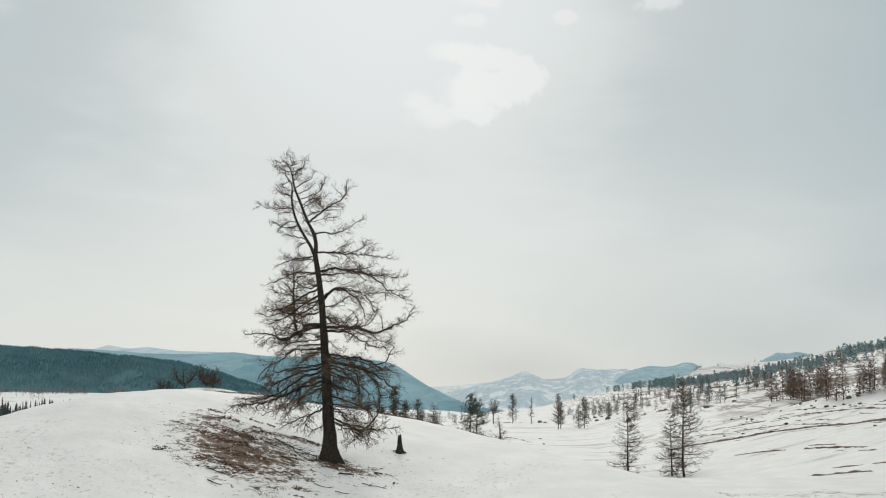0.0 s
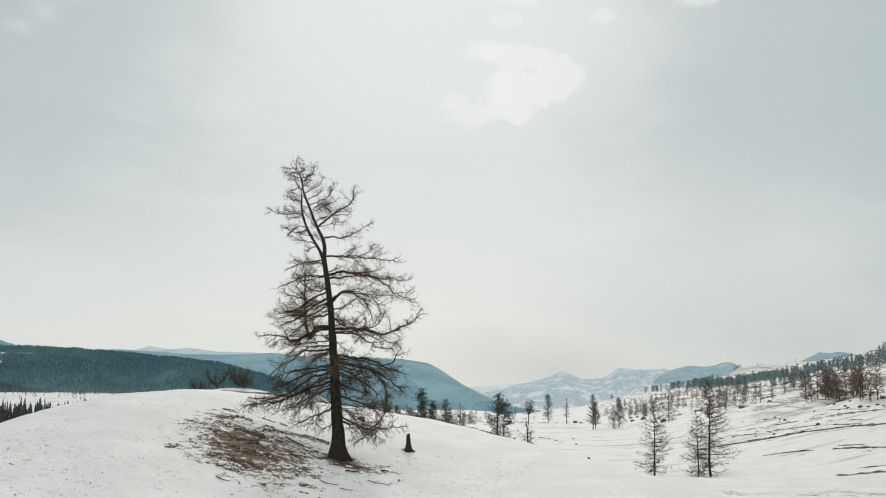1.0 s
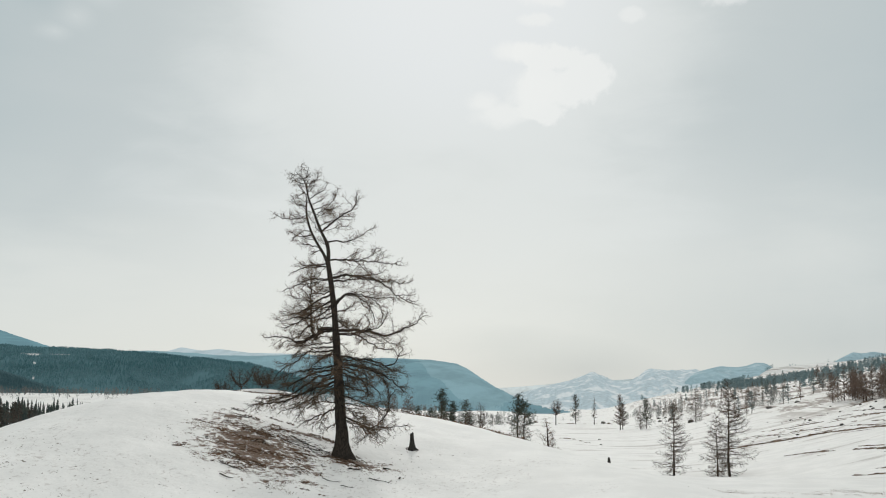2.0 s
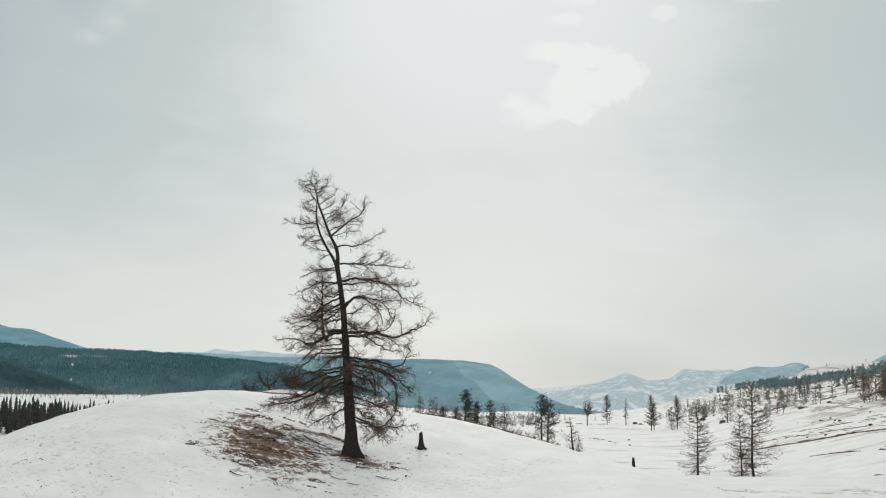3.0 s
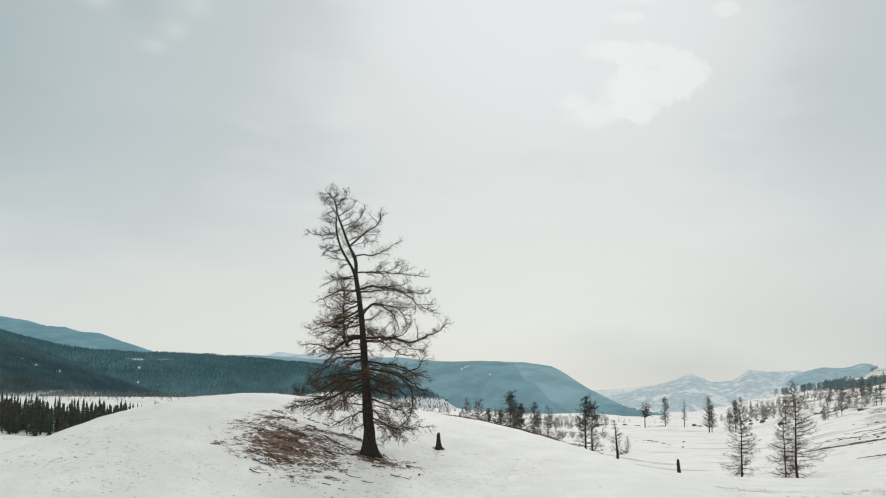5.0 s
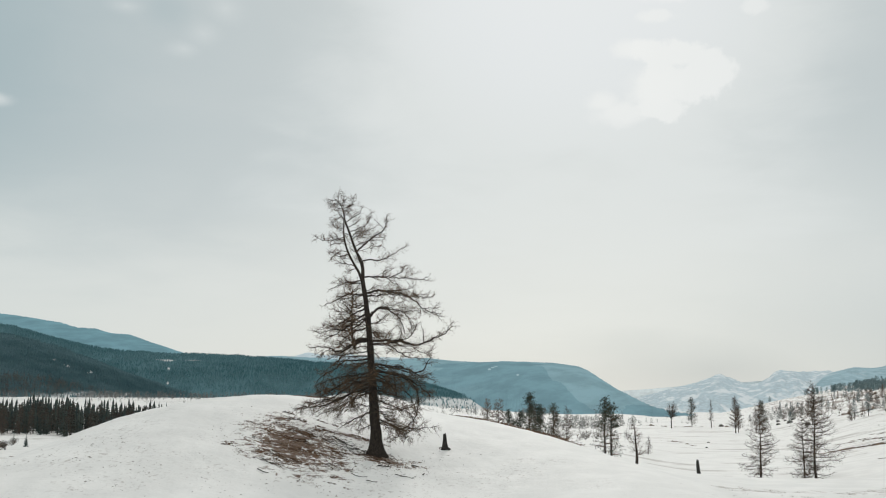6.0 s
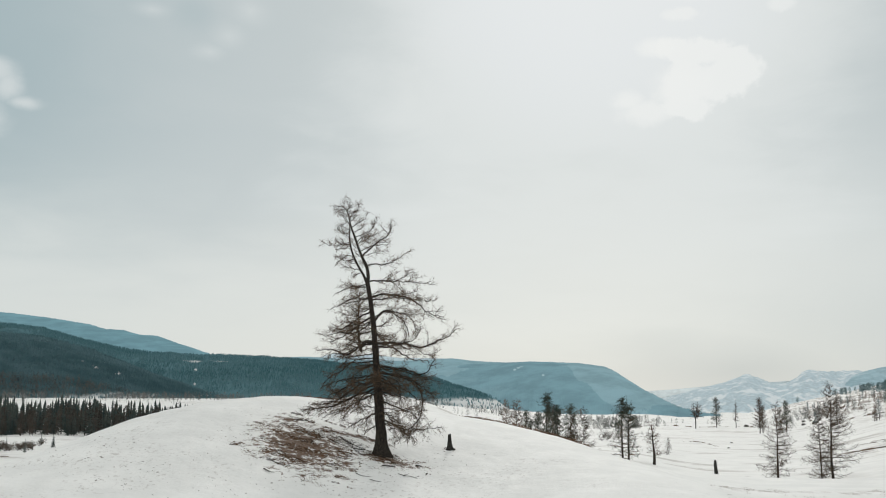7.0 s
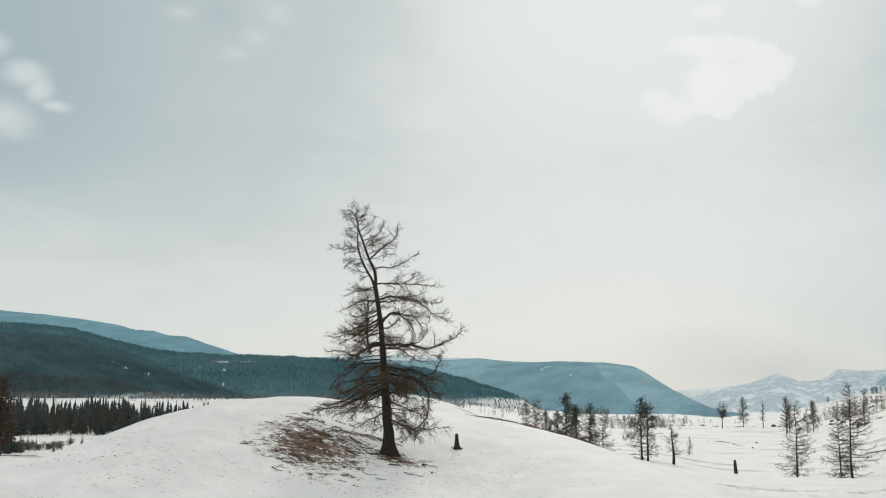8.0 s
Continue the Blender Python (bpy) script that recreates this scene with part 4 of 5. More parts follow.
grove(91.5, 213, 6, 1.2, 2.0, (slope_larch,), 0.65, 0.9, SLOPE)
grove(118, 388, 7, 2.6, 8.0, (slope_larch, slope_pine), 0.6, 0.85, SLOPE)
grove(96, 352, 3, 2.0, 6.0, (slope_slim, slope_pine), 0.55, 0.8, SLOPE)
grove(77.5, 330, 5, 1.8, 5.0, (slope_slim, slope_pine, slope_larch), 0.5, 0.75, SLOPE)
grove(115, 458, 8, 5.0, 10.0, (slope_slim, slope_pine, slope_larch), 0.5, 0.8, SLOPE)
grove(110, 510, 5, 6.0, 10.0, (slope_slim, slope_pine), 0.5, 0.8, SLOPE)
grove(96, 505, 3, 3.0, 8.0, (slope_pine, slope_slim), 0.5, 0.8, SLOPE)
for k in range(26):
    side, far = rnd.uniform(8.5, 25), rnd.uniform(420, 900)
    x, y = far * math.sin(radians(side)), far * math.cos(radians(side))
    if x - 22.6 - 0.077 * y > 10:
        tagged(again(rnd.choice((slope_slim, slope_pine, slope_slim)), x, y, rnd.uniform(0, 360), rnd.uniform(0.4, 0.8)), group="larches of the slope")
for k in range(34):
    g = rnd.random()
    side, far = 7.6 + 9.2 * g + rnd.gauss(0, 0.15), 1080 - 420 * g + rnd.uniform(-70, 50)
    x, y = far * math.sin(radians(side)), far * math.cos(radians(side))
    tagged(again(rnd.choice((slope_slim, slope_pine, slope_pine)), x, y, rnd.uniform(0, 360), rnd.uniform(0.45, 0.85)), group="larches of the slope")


# ---- woods that nobody could count ----
def spire(seed, tiers, n, wide):
    """A low conifer of height 1: stacked ragged skirts."""
    r = random.Random(seed)
    V, F = [], []
    for k in range(tiers):
        z0, z1 = 0.06 + 0.80 * k / tiers, min(1.0, 0.06 + 0.80 * k / tiers + 1.5 / tiers * 0.72)
        rad = wide * (1 - 0.82 * k / tiers)
        b = len(V)
        for j in range(n):
            a = 6.2832 * (j + 0.5 * (k % 2)) / n + r.uniform(-0.2, 0.2)
            q = rad * r.uniform(0.55, 1.15)
            V.append((q * math.cos(a), q * math.sin(a), z0 + r.uniform(-0.03, 0.03)))
        V.append((r.uniform(-0.01, 0.01), r.uniform(-0.01, 0.01), z1 if k < tiers - 1 else 1.0))
        F += [(b + j, b + (j + 1) % n, b + n) for j in range(n)]
    return np.array(V), np.array(F)


def feather(seed, count, wide, low=0.12, round_top=0.6, slim=0.05):
    """A far tree of height 1: a thin trunk in a loose, ragged crown of small sprays."""
    r = random.Random(seed)
    V, F = [], []
    for j in range(3):
        a = 2.0944 * j
        V.append((0.018 * math.cos(a), 0.018 * math.sin(a), -0.04))
    V.append((r.uniform(-0.03, 0.03), r.uniform(-0.03, 0.03), 1.0))
    F += [(0, 1, 3), (1, 2, 3), (2, 0, 3)]
    for _ in range(count):
        f = low + (1 - low) * r.random() ** 0.9
        rad = wide * max(0.02, 1.02 - f) ** round_top * min(1.0, (f - low) * 5 + 0.35) * math.sqrt(r.random())
        a = r.uniform(0, 6.2832)
        at = Vector((rad * math.cos(a), rad * math.sin(a), f))
        d = Vector((math.cos(a), math.sin(a), r.uniform(-0.5, 0.9))).normalized() * r.uniform(0.5, 1.2) * wide * 0.55
        q = d.cross(Vector((r.gauss(0, 1), r.gauss(0, 1), r.gauss(0, 1)))).normalized() * slim * r.uniform(0.6, 1.3)
        b = len(V)
        V += [tuple(at - q), tuple(at + q), tuple(at + d)]
        F.append((b, b + 1, b + 2))
    return np.array(V), np.array(F)


def wood_of(name, label, protos, places, material):
    """One object of kind stuff: many low trees at (x, y, z, height)."""
    pick = np.random.RandomState(5)
    places = np.asarray(places, float)
    which = pick.randint(0, len(protos), len(places))
    vs, fs, base = [], [], 0
    for k, (V, F) in enumerate(protos):
        p = places[which == k]
        if not len(p):
            continue
        a = pick.uniform(0, 6.2832, len(p))
        c, s_ = np.cos(a)[:, None], np.sin(a)[:, None]
        fat = pick.uniform(0.8, 1.25, len(p))[:, None] * p[:, 3:4]
        out = np.stack([(V[:, 0] * c - V[:, 1] * s_) * fat + p[:, 0:1], (V[:, 0] * s_ + V[:, 1] * c) * fat + p[:, 1:2], V[:, 2] * p[:, 3:4] + p[:, 2:3]], -1)
        vs.append(out.reshape(-1, 3))
        fs.append((F[None] + (np.arange(len(p)) * len(V))[:, None, None] + base).reshape(-1, 3))
        base += len(p) * len(V)
    ob = new(name, mesh(name, np.concatenate(vs), np.concatenate(fs).tolist(), material))
    return tagged(ob, label, "trees", kind="stuff")


def on_ridge(rows, count, seed, lo, hi, tall, sparse=0.0, top=0.82):
    """Random places on a range of hills, thin at its foot and in clearings."""
    p = np.random.RandomState(seed)
    n_rows, n_cols = rows.shape[:2]
    f, g = p.uniform(0, top, count * 3), p.uniform(lo, hi, count * 3)
    i, j = f * (n_rows - 2), g * (n_cols - 2)
    a, b = i.astype(int), j.astype(int)
    q = rows[a, b] + (rows[a + 1, b] - rows[a, b]) * (i - a)[:, None] + (rows[a, b + 1] - rows[a, b]) * (j - b)[:, None]
    z = ground(q[:, 0], q[:, 1])
    wave = ripple(q[:, 0], q[:, 1], 310, 0.7) + 0.7 * ripple(q[:, 0], q[:, 2] * 4, 130, 0.2)
    keep = (0.10 + 0.90 * ss(-7.0, 4.0 + 22 * sparse, q[:, 2] + 5 * wave)) * np.where(wave > 1.05, 0.15, 1.0)
    keep = np.where(q[:, 2] < z - 4, 0, keep) * np.where(cleared(q[:, 0], q[:, 1], q[:, 2] + 2), 0.3, 1.0)
    ok = np.nonzero(p.rand(len(f)) < keep)[0][:count]
    return np.stack([q[ok, 0], q[ok, 1], np.maximum(q[ok, 2], z[ok]) - 0.3, tall * p.uniform(0.55, 1.15, len(ok))], 1)


low_trees = [spire(k, 3, 5, 0.33) for k in range(5)]
tiny_trees = [spire(k + 9, 3, 5, 0.32) for k in range(4)]
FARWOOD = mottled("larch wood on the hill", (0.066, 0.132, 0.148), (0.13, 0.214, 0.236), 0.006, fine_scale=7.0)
# bluer and lighter than the hill's woods: distance haze put into the tree colour
TEALWOOD = mottled("haze-tinted teal wood on the shoulder", (0.086, 0.192, 0.214), (0.146, 0.27, 0.296), 0.008)
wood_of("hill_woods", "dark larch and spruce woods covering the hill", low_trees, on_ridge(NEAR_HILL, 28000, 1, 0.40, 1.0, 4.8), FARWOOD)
wood_of("shoulder_woods", "conifer woods with a teal haze tint covering the far shoulder", tiny_trees, on_ridge(SHOULDER_HILL, 28000, 2, 0.0, 0.9, 4.8, 0.3, 0.95), TEALWOOD)

wood_of("foot_larches", "grey-brown leafless larches along the foot of the hill", [feather(k + 150, 14, 0.25, slim=0.05) for k in range(5)],
        on_ridge(NEAR_HILL, 2600, 7, 0.40, 1.0, 8.0, 0.0, 0.22), mottled("larches at the foot of the hill", (0.10, 0.105, 0.10), (0.19, 0.18, 0.165), 0.02))

# scattered trees along the foot of the hills and on the valley floor
p = np.random.RandomState(12)
spots = []
while len(spots) < 1100:
    side, far = p.uniform(-40, -4), 1380 - abs(p.normal(0, 190))
    if noise.noise(Vector((side * 0.5, far * 0.006, 3.0))) > 0.02:
        x, y = far * math.sin(radians(side)), far * math.cos(radians(side))
        spots.append((x, y, on(x, y) - 0.2, p.uniform(4, 9)))
wood_of("valley_edge_trees", "sparse leafless trees along the far edge of the snowfield", [feather(k + 60, 40, 0.22, slim=0.03) for k in range(5)], spots, mottled("grey far trees", (0.14, 0.14, 0.135), (0.24, 0.23, 0.215), 0.05))
BELT = ((227, 1624), (253, 1562), (259, 1408), (268, 1305), (233, 1023), (225, 847), (192, 680), (189, 600), (184, 546), (178, 490), (180, 440))
spots = []
belt = np.array(BELT, float)
run = np.concatenate([[0], np.cumsum(np.linalg.norm(np.diff(belt, axis=0), axis=1))])
while len(spots) < 600:
    t = run[-1] * p.uniform(0, 1) ** 1.2
    x, y = np.interp(t, run, belt[:, 0]) + p.normal(0, 9), np.interp(t, run, belt[:, 1]) + p.normal(0, 22)
    x -= 7.0 * float(ss(1250, 900, y))
    if noise.noise(Vector((x * 0.02, y * 0.01, 5.0))) > -0.18 + 0.3 * float(ss(900, 1300, y)):
        spots.append((x, y, on(x, y) - 0.2, p.uniform(3.8, 6.2) + 4.0 * float(ss(700, 1300, y))))
for k in range(460):
    side, far = p.uniform(21.0, 33), p.uniform(590, 900)
    x, y = far * math.sin(radians(side)), far * math.cos(radians(side))
    spots.append((x, y, on(x, y) - 0.2, p.uniform(4.5, 8)))
for x, y, z, h in on_ridge(SNOW_HILL, 700, 21, 0.0, 1.0, 5.5, top=0.98):
    side = math.degrees(math.atan2(x, y))
    if noise.noise(Vector((side * 0.9, z * 0.05, 6.0))) > (0.18 if side < 20.9 else -0.3):
        spots.append((x, y, z, h))
for k in range(90):
    side, far = p.uniform(15.6, 20.9), p.uniform(470, 620)
    x, y = far * math.sin(radians(side)), far * math.cos(radians(side))
    spots.append((x, y, on(x, y) - 0.2, p.uniform(3, 5.5)))
# the pale teal of these pines is distance haze painted as their colour
wood_of("slope_woods", "belts of pines with a teal haze tint along the crest of the snowy slope", [feather(k + 20, 110, 0.22, round_top=0.8, slim=0.035) for k in range(6)], spots, mottled("pine belts", (0.19, 0.28, 0.295), (0.285, 0.365, 0.375), 0.05))

# thickets out on the valley floor
THICKETS = ((-37, 579, 8, 5, 18), (-17, 480, 5, 4, 22), (-8, 504, 4, 4, 18), (2, 556, 6, 5, 6), (11, 735, 9, 8, 6),
            (85, 601, 5, 6, 16), (84, 519, 4, 5, 14), (98, 394, 4, 5, 14), (-60, 640, 12, 10, 20), (-5, 860, 20, 20, 16), (101, 803, 8, 12, 16))
spots = []
for cx, cy, wide, deep, count in THICKETS:
    for _ in range(count):
        x, y = cx + p.normal(0, wide), cy + p.normal(0, deep)
        spots.append((x, y, on(x, y) - 0.2, p.uniform(2.5, 6.5)))
# the thickets' grey is lightened to stand in for haze over the valley
wood_of("valley_thickets", "grey leafless thickets, paled with haze, on the snowy valley floor", [feather(k + 40, 110, 0.24, 0.05, 0.5, 0.02) for k in range(5)], spots, mottled("thickets", (0.17, 0.18, 0.175), (0.28, 0.27, 0.25), 0.06))


bush = open_tree(5.0, 35, "grey leafless bush on the snowy valley floor", 6, 0.1, 26, 0.6, 0.05, 0.6, 0.5)
stand(bush, -6.0, 300.0)
for k in range(12):
    side, far = (rnd.uniform(-3.5, 1.5), rnd.uniform(290, 330)) if k < 9 else (rnd.uniform(-6, 7), rnd.uniform(420, 760))
    x, y = far * math.sin(radians(side)), far * math.cos(radians(side))
    tagged(again(bush, x, y, rnd.uniform(0, 360), rnd.uniform(0.4, 0.9)), group="bushes of the valley")
spots = []
while len(spots) < 520:
    side, far = p.uniform(8.5, 25), p.uniform(300, 1000)
    x, y = far * math.sin(radians(side)), far * math.cos(radians(side))
    s_ = x - 22.6 - 0.077 * y
    if s_ > 12 and noise.noise(Vector((s_ * 0.045, far * 0.004, 2.0))) > 0.02:
        spots.append((x, y, on(x, y) - 0.2, p.uniform(1.2, 4.6)))
wood_of("slope_saplings", "grey-brown young larches scattered over the snowy slope", [feather(k + 80, 60, 0.22, 0.08, 0.7, 0.028) for k in range(6)], spots, mottled("young larches", (0.15, 0.125, 0.105), (0.28, 0.225, 0.19), 0.06))


# ---- the spruce wood below the knoll ----
def spruce(height, seed, wide, label):
    r = random.Random(seed)
    ob = tagged(new("spruce_tree"), label, "tree", "spruces of the wood")
    V, F = [], []
    tube(V, F, [Vector((0, 0, -0.3)), Vector((0, 0, height * 0.5)), Vector((0, 0, height))], [0.016 * height, 0.009 * height, 0.01], 6, True)
    part("trunk", mesh("trunk", V, F, FARBARK), ob)
    V, F = [], []
    tiers = 15
    for k in range(tiers):
        f = k / tiers
        z = height * (0.10 + 0.88 * f)
        for j in range(8):
            a = 6.2832 * (j / 8 + 0.39 * k) + r.uniform(-0.25, 0.25)
            ln = wide * (1.03 - f) ** 0.8 * r.uniform(0.6, 1.15)
            d, q = Vector((math.cos(a), math.sin(a), 0)), Vector((-math.sin(a), math.cos(a), 0))
            root, tip = Vector((0, 0, z)), d * ln + Vector((0, 0, z - ln * 0.42))
            mid = d * ln * 0.55 + Vector((0, 0, z - ln * 0.12))
            b = len(V)
            V += [tuple(root), tuple(mid + q * ln * 0.3 - Vector((0, 0, ln * 0.16))), tuple(tip), tuple(mid - q * ln * 0.3 - Vector((0, 0, ln * 0.16))), tuple(mid)]
            F += [(b, b + 1, b + 4), (b + 1, b + 2, b + 4), (b + 2, b + 3, b + 4), (b + 3, b, b + 4)]
    part("crown", mesh("crown", V, F, SPRUCE), ob)
    return ob


dark_spruces = [spruce(h, 50 + k, wd, "dark narrow spruce in a valley wood on snow") for k, (h, wd) in enumerate(((11, 1.7), (9.5, 1.5), (12.5, 1.6), (10.2, 2.1)))]
p = np.random.RandomState(8)
edge_spots, deep_spots = [], []
while len(edge_spots) + len(deep_spots) < 1500:
    side, far = p.uniform(-47, -17), p.uniform(385, 590)
    front = 405 + 14 * math.sin(side * 0.9)
    if far < front or noise.noise(Vector((side * 0.35, far * 0.02, 7.0))) < -0.32:
        continue
    x, y = far * math.sin(radians(side)), far * math.cos(radians(side))
    (edge_spots if far < front + 22 and side < -26 else deep_spots).append((x, y, on(x, y) - 0.2, (5.5 + 7.5 * p.random_sample() ** 1.4) * (0.74 + 0.33 * float(ss(-23.5, -31, side)))))
for k, (x, y, z, h) in enumerate(edge_spots):
    t = dark_spruces[k % 4]
    if k < 4:
        stand(t, x, y, p.uniform(0, 360), h / 11)
    else:
        again(t, x, y, p.uniform(0, 360), h / 11)
wood_of("spruce_wood", "dense dark spruce wood beyond the knoll", [spire(70 + k, 8, 7, 0.13 + 0.02 * k) for k in range(5)], deep_spots, SPRUCE)
spots = []
for k in range(230):
    side, far = p.uniform(-46, -25), p.uniform(396, 480)
    x, y = far * math.sin(radians(side)), far * math.cos(radians(side))
    spots.append((x, y, on(x, y) - 0.2, p.uniform(6, 11.5)))
wood_of("wood_larches", "brown leafless larches among the dark spruces", [feather(k + 120, 130, 0.17, 0.1, 0.6, 0.02) for k in range(5)], spots, mottled("larches of the wood", (0.058, 0.05, 0.043), (0.115, 0.094, 0.078), 0.08))
for k in range(7):
    again(dark_spruces[k % 4], -149.5 + 1.6 * k + rnd.gauss(0, 0.5), 210 - 1.0 * k, 70 * k, rnd.uniform(1.3, 1.5) if k < 3 else rnd.uniform(0.3, 0.5), "tall dark spruce at the edge of a snowy clearing")
for k in range(34):
    f = rnd.random()
    x, y = -148 + 9 * f + rnd.gauss(0, 1.5), 204 - 5 * f + rnd.gauss(0, 3)
    again(dark_spruces[k % 4], x, y, 50 * k, rnd.uniform(2.6, 4.6) / 11, "small spruce in a snowy clearing")
for k in range(10):
    f = rnd.random()
    x, y = -205 + 60 * f + rnd.gauss(0, 6), 285 - 60 * f + rnd.gauss(0, 10)
    again(dark_spruces[k % 4], x, y, 50 * k, rnd.uniform(2.4, 5.2) / 11, "small spruce in a snowy clearing")


shrub = open_tree(3.4, 38, "brown leafless shrub in the snowy clearing by the wood", 8, 0.08, 28, 0.7, 0.03, 0.3, 0.25)
stand(shrub, -150.5, 214.0)
for k in range(26):
    f = rnd.random()
    x, y = (-153 + 5 * f + rnd.gauss(0, 1.5), 215 + 6 * f + rnd.gauss(0, 4)) if k < 18 else (-160 - 16 * f, 248 + 30 * f + rnd.gauss(0, 3))
    tagged(again(shrub, x, y, rnd.uniform(0, 360), rnd.uniform(0.6, 1.3)), group="shrubs of the clearing")
again(dark_spruces[1], -131.2, 203.0, 30, 0.36, "small spruce standing alone at the edge of a snowy clearing")


# ---- bare soil banks on the slope ----
SOIL = mottled("bare brown soil and dry grass", (0.075, 0.052, 0.037), (0.23, 0.16, 0.112), 1.2, bump=0.05)


def bank(keys, high, wide, gap, seed):
    """A broken lip of bare soil along the hillside."""
    k = np.array(keys, float)
    s = np.concatenate([[0], np.cumsum(np.linalg.norm(np.diff(k, axis=0), axis=1))])
    t = np.arange(0, s[-1], 0.5)
    x, y = np.interp(t, s, k[:, 0]), np.interp(t, s, k[:, 1])
    for _ in range(8):
        x[1:-1], y[1:-1] = (x[:-2] + 2 * x[1:-1] + x[2:]) / 4, (y[:-2] + 2 * y[1:-1] + y[2:]) / 4
    V, F = [], []
    last = False
    for i in range(len(t)):
        d = Vector((x[min(i + 1, len(t) - 1)] - x[max(i - 1, 0)], y[min(i + 1, len(t) - 1)] - y[max(i - 1, 0)], 0)).normalized()
        q = Vector((d.y, -d.x, 0))
        q = q if q.y < 0 else -q
        g = noise.fractal((t[i] * 0.13, seed, 0), 1.0, 2.0, 5)
        lump = noise.noise(Vector((t[i] * 0.8, seed, 4)))
        if g < gap:
            last = False
            continue
        size = min(1.0, (g - gap) * 5) * (1 + 0.5 * lump) * (0.6 + 1.6 * abs(noise.noise(Vector((t[i] * 1.7, seed, 9)))))
        e = min(1.0, i / 8, (len(t) - i) / 8)
        for off, up in ((wide * 0.6 * size, -0.05), (wide * 0.1, high * size * e), (-wide * 0.5 * size, 0.06 * size), (-wide * 0.8 * size, -0.08)):
            px_, py_ = x[i] + q.x * off + q.x * lump * 0.5, y[i] + q.y * off + q.y * lump * 0.5
            V.append((px_, py_, on(px_, py_) + up))
        if last:
            b = len(V) - 8
            F += [(b + c, b + c + 1, b + c + 5, b + c + 4) for c in range(3)]
        last = True
    return tagged(new("bank", mesh("bank", V, F, SOIL)), "broken lip of bare brown soil along the snowy slope", "bank", kind="structure")


contour_1 = ((42, 196), (48.2, 194), (52.8, 188), (58, 184.5), (63.7, 175.7), (65, 165), (66, 153), (67, 140))
contour_2 = ((50, 226), (56, 219), (60.6, 197), (63, 188), (66, 176))
contour_3 = ((62, 226), (67, 217), (71, 211), (72.5, 196), (74, 184), (76, 170))
contour_4 = ((44, 157), (47, 152.5), (49.3, 146.5), (51.6, 138.5), (53, 130))
bank(contour_1, 0.26, 1.0, -0.7, 1.0)
bank(contour_2, 0.15, 0.5, -0.4, 2.0)
bank(contour_3, 0.18, 0.6, -0.35, 3.0)
bank(contour_4, 0.18, 0.5, -0.3, 4.0)
bank(((34, 116), (37, 113), (40, 108), (41.5, 100), (43, 92), (45, 84)), 0.18, 0.7, -0.35, 5.0)
bank(((44, 118), (46.5, 113), (48, 111), (50, 102)), 0.14, 0.5, -0.3, 6.0)
bank(((80, 242), (87, 232), (92, 222), (95, 210)), 0.3, 0.9, -0.05, 7.0)
for k, (line, dx, dy) in enumerate(((contour_1, 1.2, 3.0), (contour_1, -1.0, -4.0), (contour_2, 2.5, 3.0), (contour_2, -1.5, -2.0), (contour_3, 2.0, 3.0), (contour_3, -2.5, -3.0),
                                    (contour_3, 6.0, 6.0), (contour_4, 1.0, 4.0), (contour_4, -1.0, -5.0), (contour_1, 14.0, 34.0), (contour_2, 16.0, 20.0), (contour_3, 16.0, 60.0), (contour_2, 8.0, 8.0))):
    bank(tuple((x + dx, y + dy) for x, y in line), 0.09, 0.4, 0.02, 20.0 + 3 * k)
bank(((88, 320), (97, 312), (104, 300), (112, 296)), 0.5, 1.6, 0.0, 8.0)
bank(((80, 420), (92, 410), (104, 398), (118, 380)), 0.6, 2.2, -0.05, 9.0)
bank(((100, 540), (118, 515), (135, 500), (150, 470)), 0.8, 2.6, -0.05, 10.0)
bank(((110, 650), (140, 620), (165, 600), (190, 560)), 1.0, 3.2, -0.05, 11.0)
bank(((-8, 560), (10, 570), (30, 555), (46, 565), (60, 548)), 0.5, 2.0, -0.05, 12.0)
bank(((8, 330), (16, 318), (22, 300), (24, 285)), 0.25, 1.0, -0.1, 13.0)
bank(((-140, 188), (-128, 186), (-118, 190)), 0.12, 0.8, -0.2, 14.0)


# ---- rocks ----
def rock(seed):
    bm = bmesh.new()
    bmesh.ops.create_icosphere(bm, subdivisions=2, radius=1.0)
    for v in bm.verts:
        k = 1 + 0.45 * noise.noise(v.co * 1.3 + Vector((seed * 7, 0, 0))) + 0.15 * noise.noise(v.co * 3.1)
        v.co = Vector((v.co.x * k * 1.25, v.co.y * k, v.co.z * k * 0.72))
    me = bpy.data.meshes.new("rock")
    bm.to_mesh(me)
    bm.free()
    me.materials.append(ROCK)
    return tagged(new("rock", me), "dark lichened boulder half sunk in snow", "rock", "boulders on the slope")


rocks = [rock(k) for k in range(5)]
places = [(26.8, 274.0, 0.3), (30.3, 322.0, 0.5), (84, 214, 0.55), (85.5, 213, 0.4), (86.5, 215, 0.45), (79, 213, 0.45), (77.5, 216, 0.3), (81, 209, 0.35),
          (56, 193.5, 0.28), (54.3, 200, 0.24), (63, 190, 0.35), (52.1, 557.6, 1.2), (55.0, 556, 0.7), (75.6, 514, 0.8), (78, 508, 0.7), (80.5, 500, 0.9), (83, 492, 0.6),
          (70, 470, 0.9), (74, 465, 1.2), (88, 345, 0.9), (93, 330, 0.8), (71, 395, 1.1), (62.5, 150, 0.22), (68, 228, 0.4)]
for k in range(34):
    g = rnd.random()
    places.append((62 + 34 * g + rnd.gauss(0, 3), 235 - 20 * g + rnd.gauss(0, 14), rnd.uniform(0.12, 0.32)))
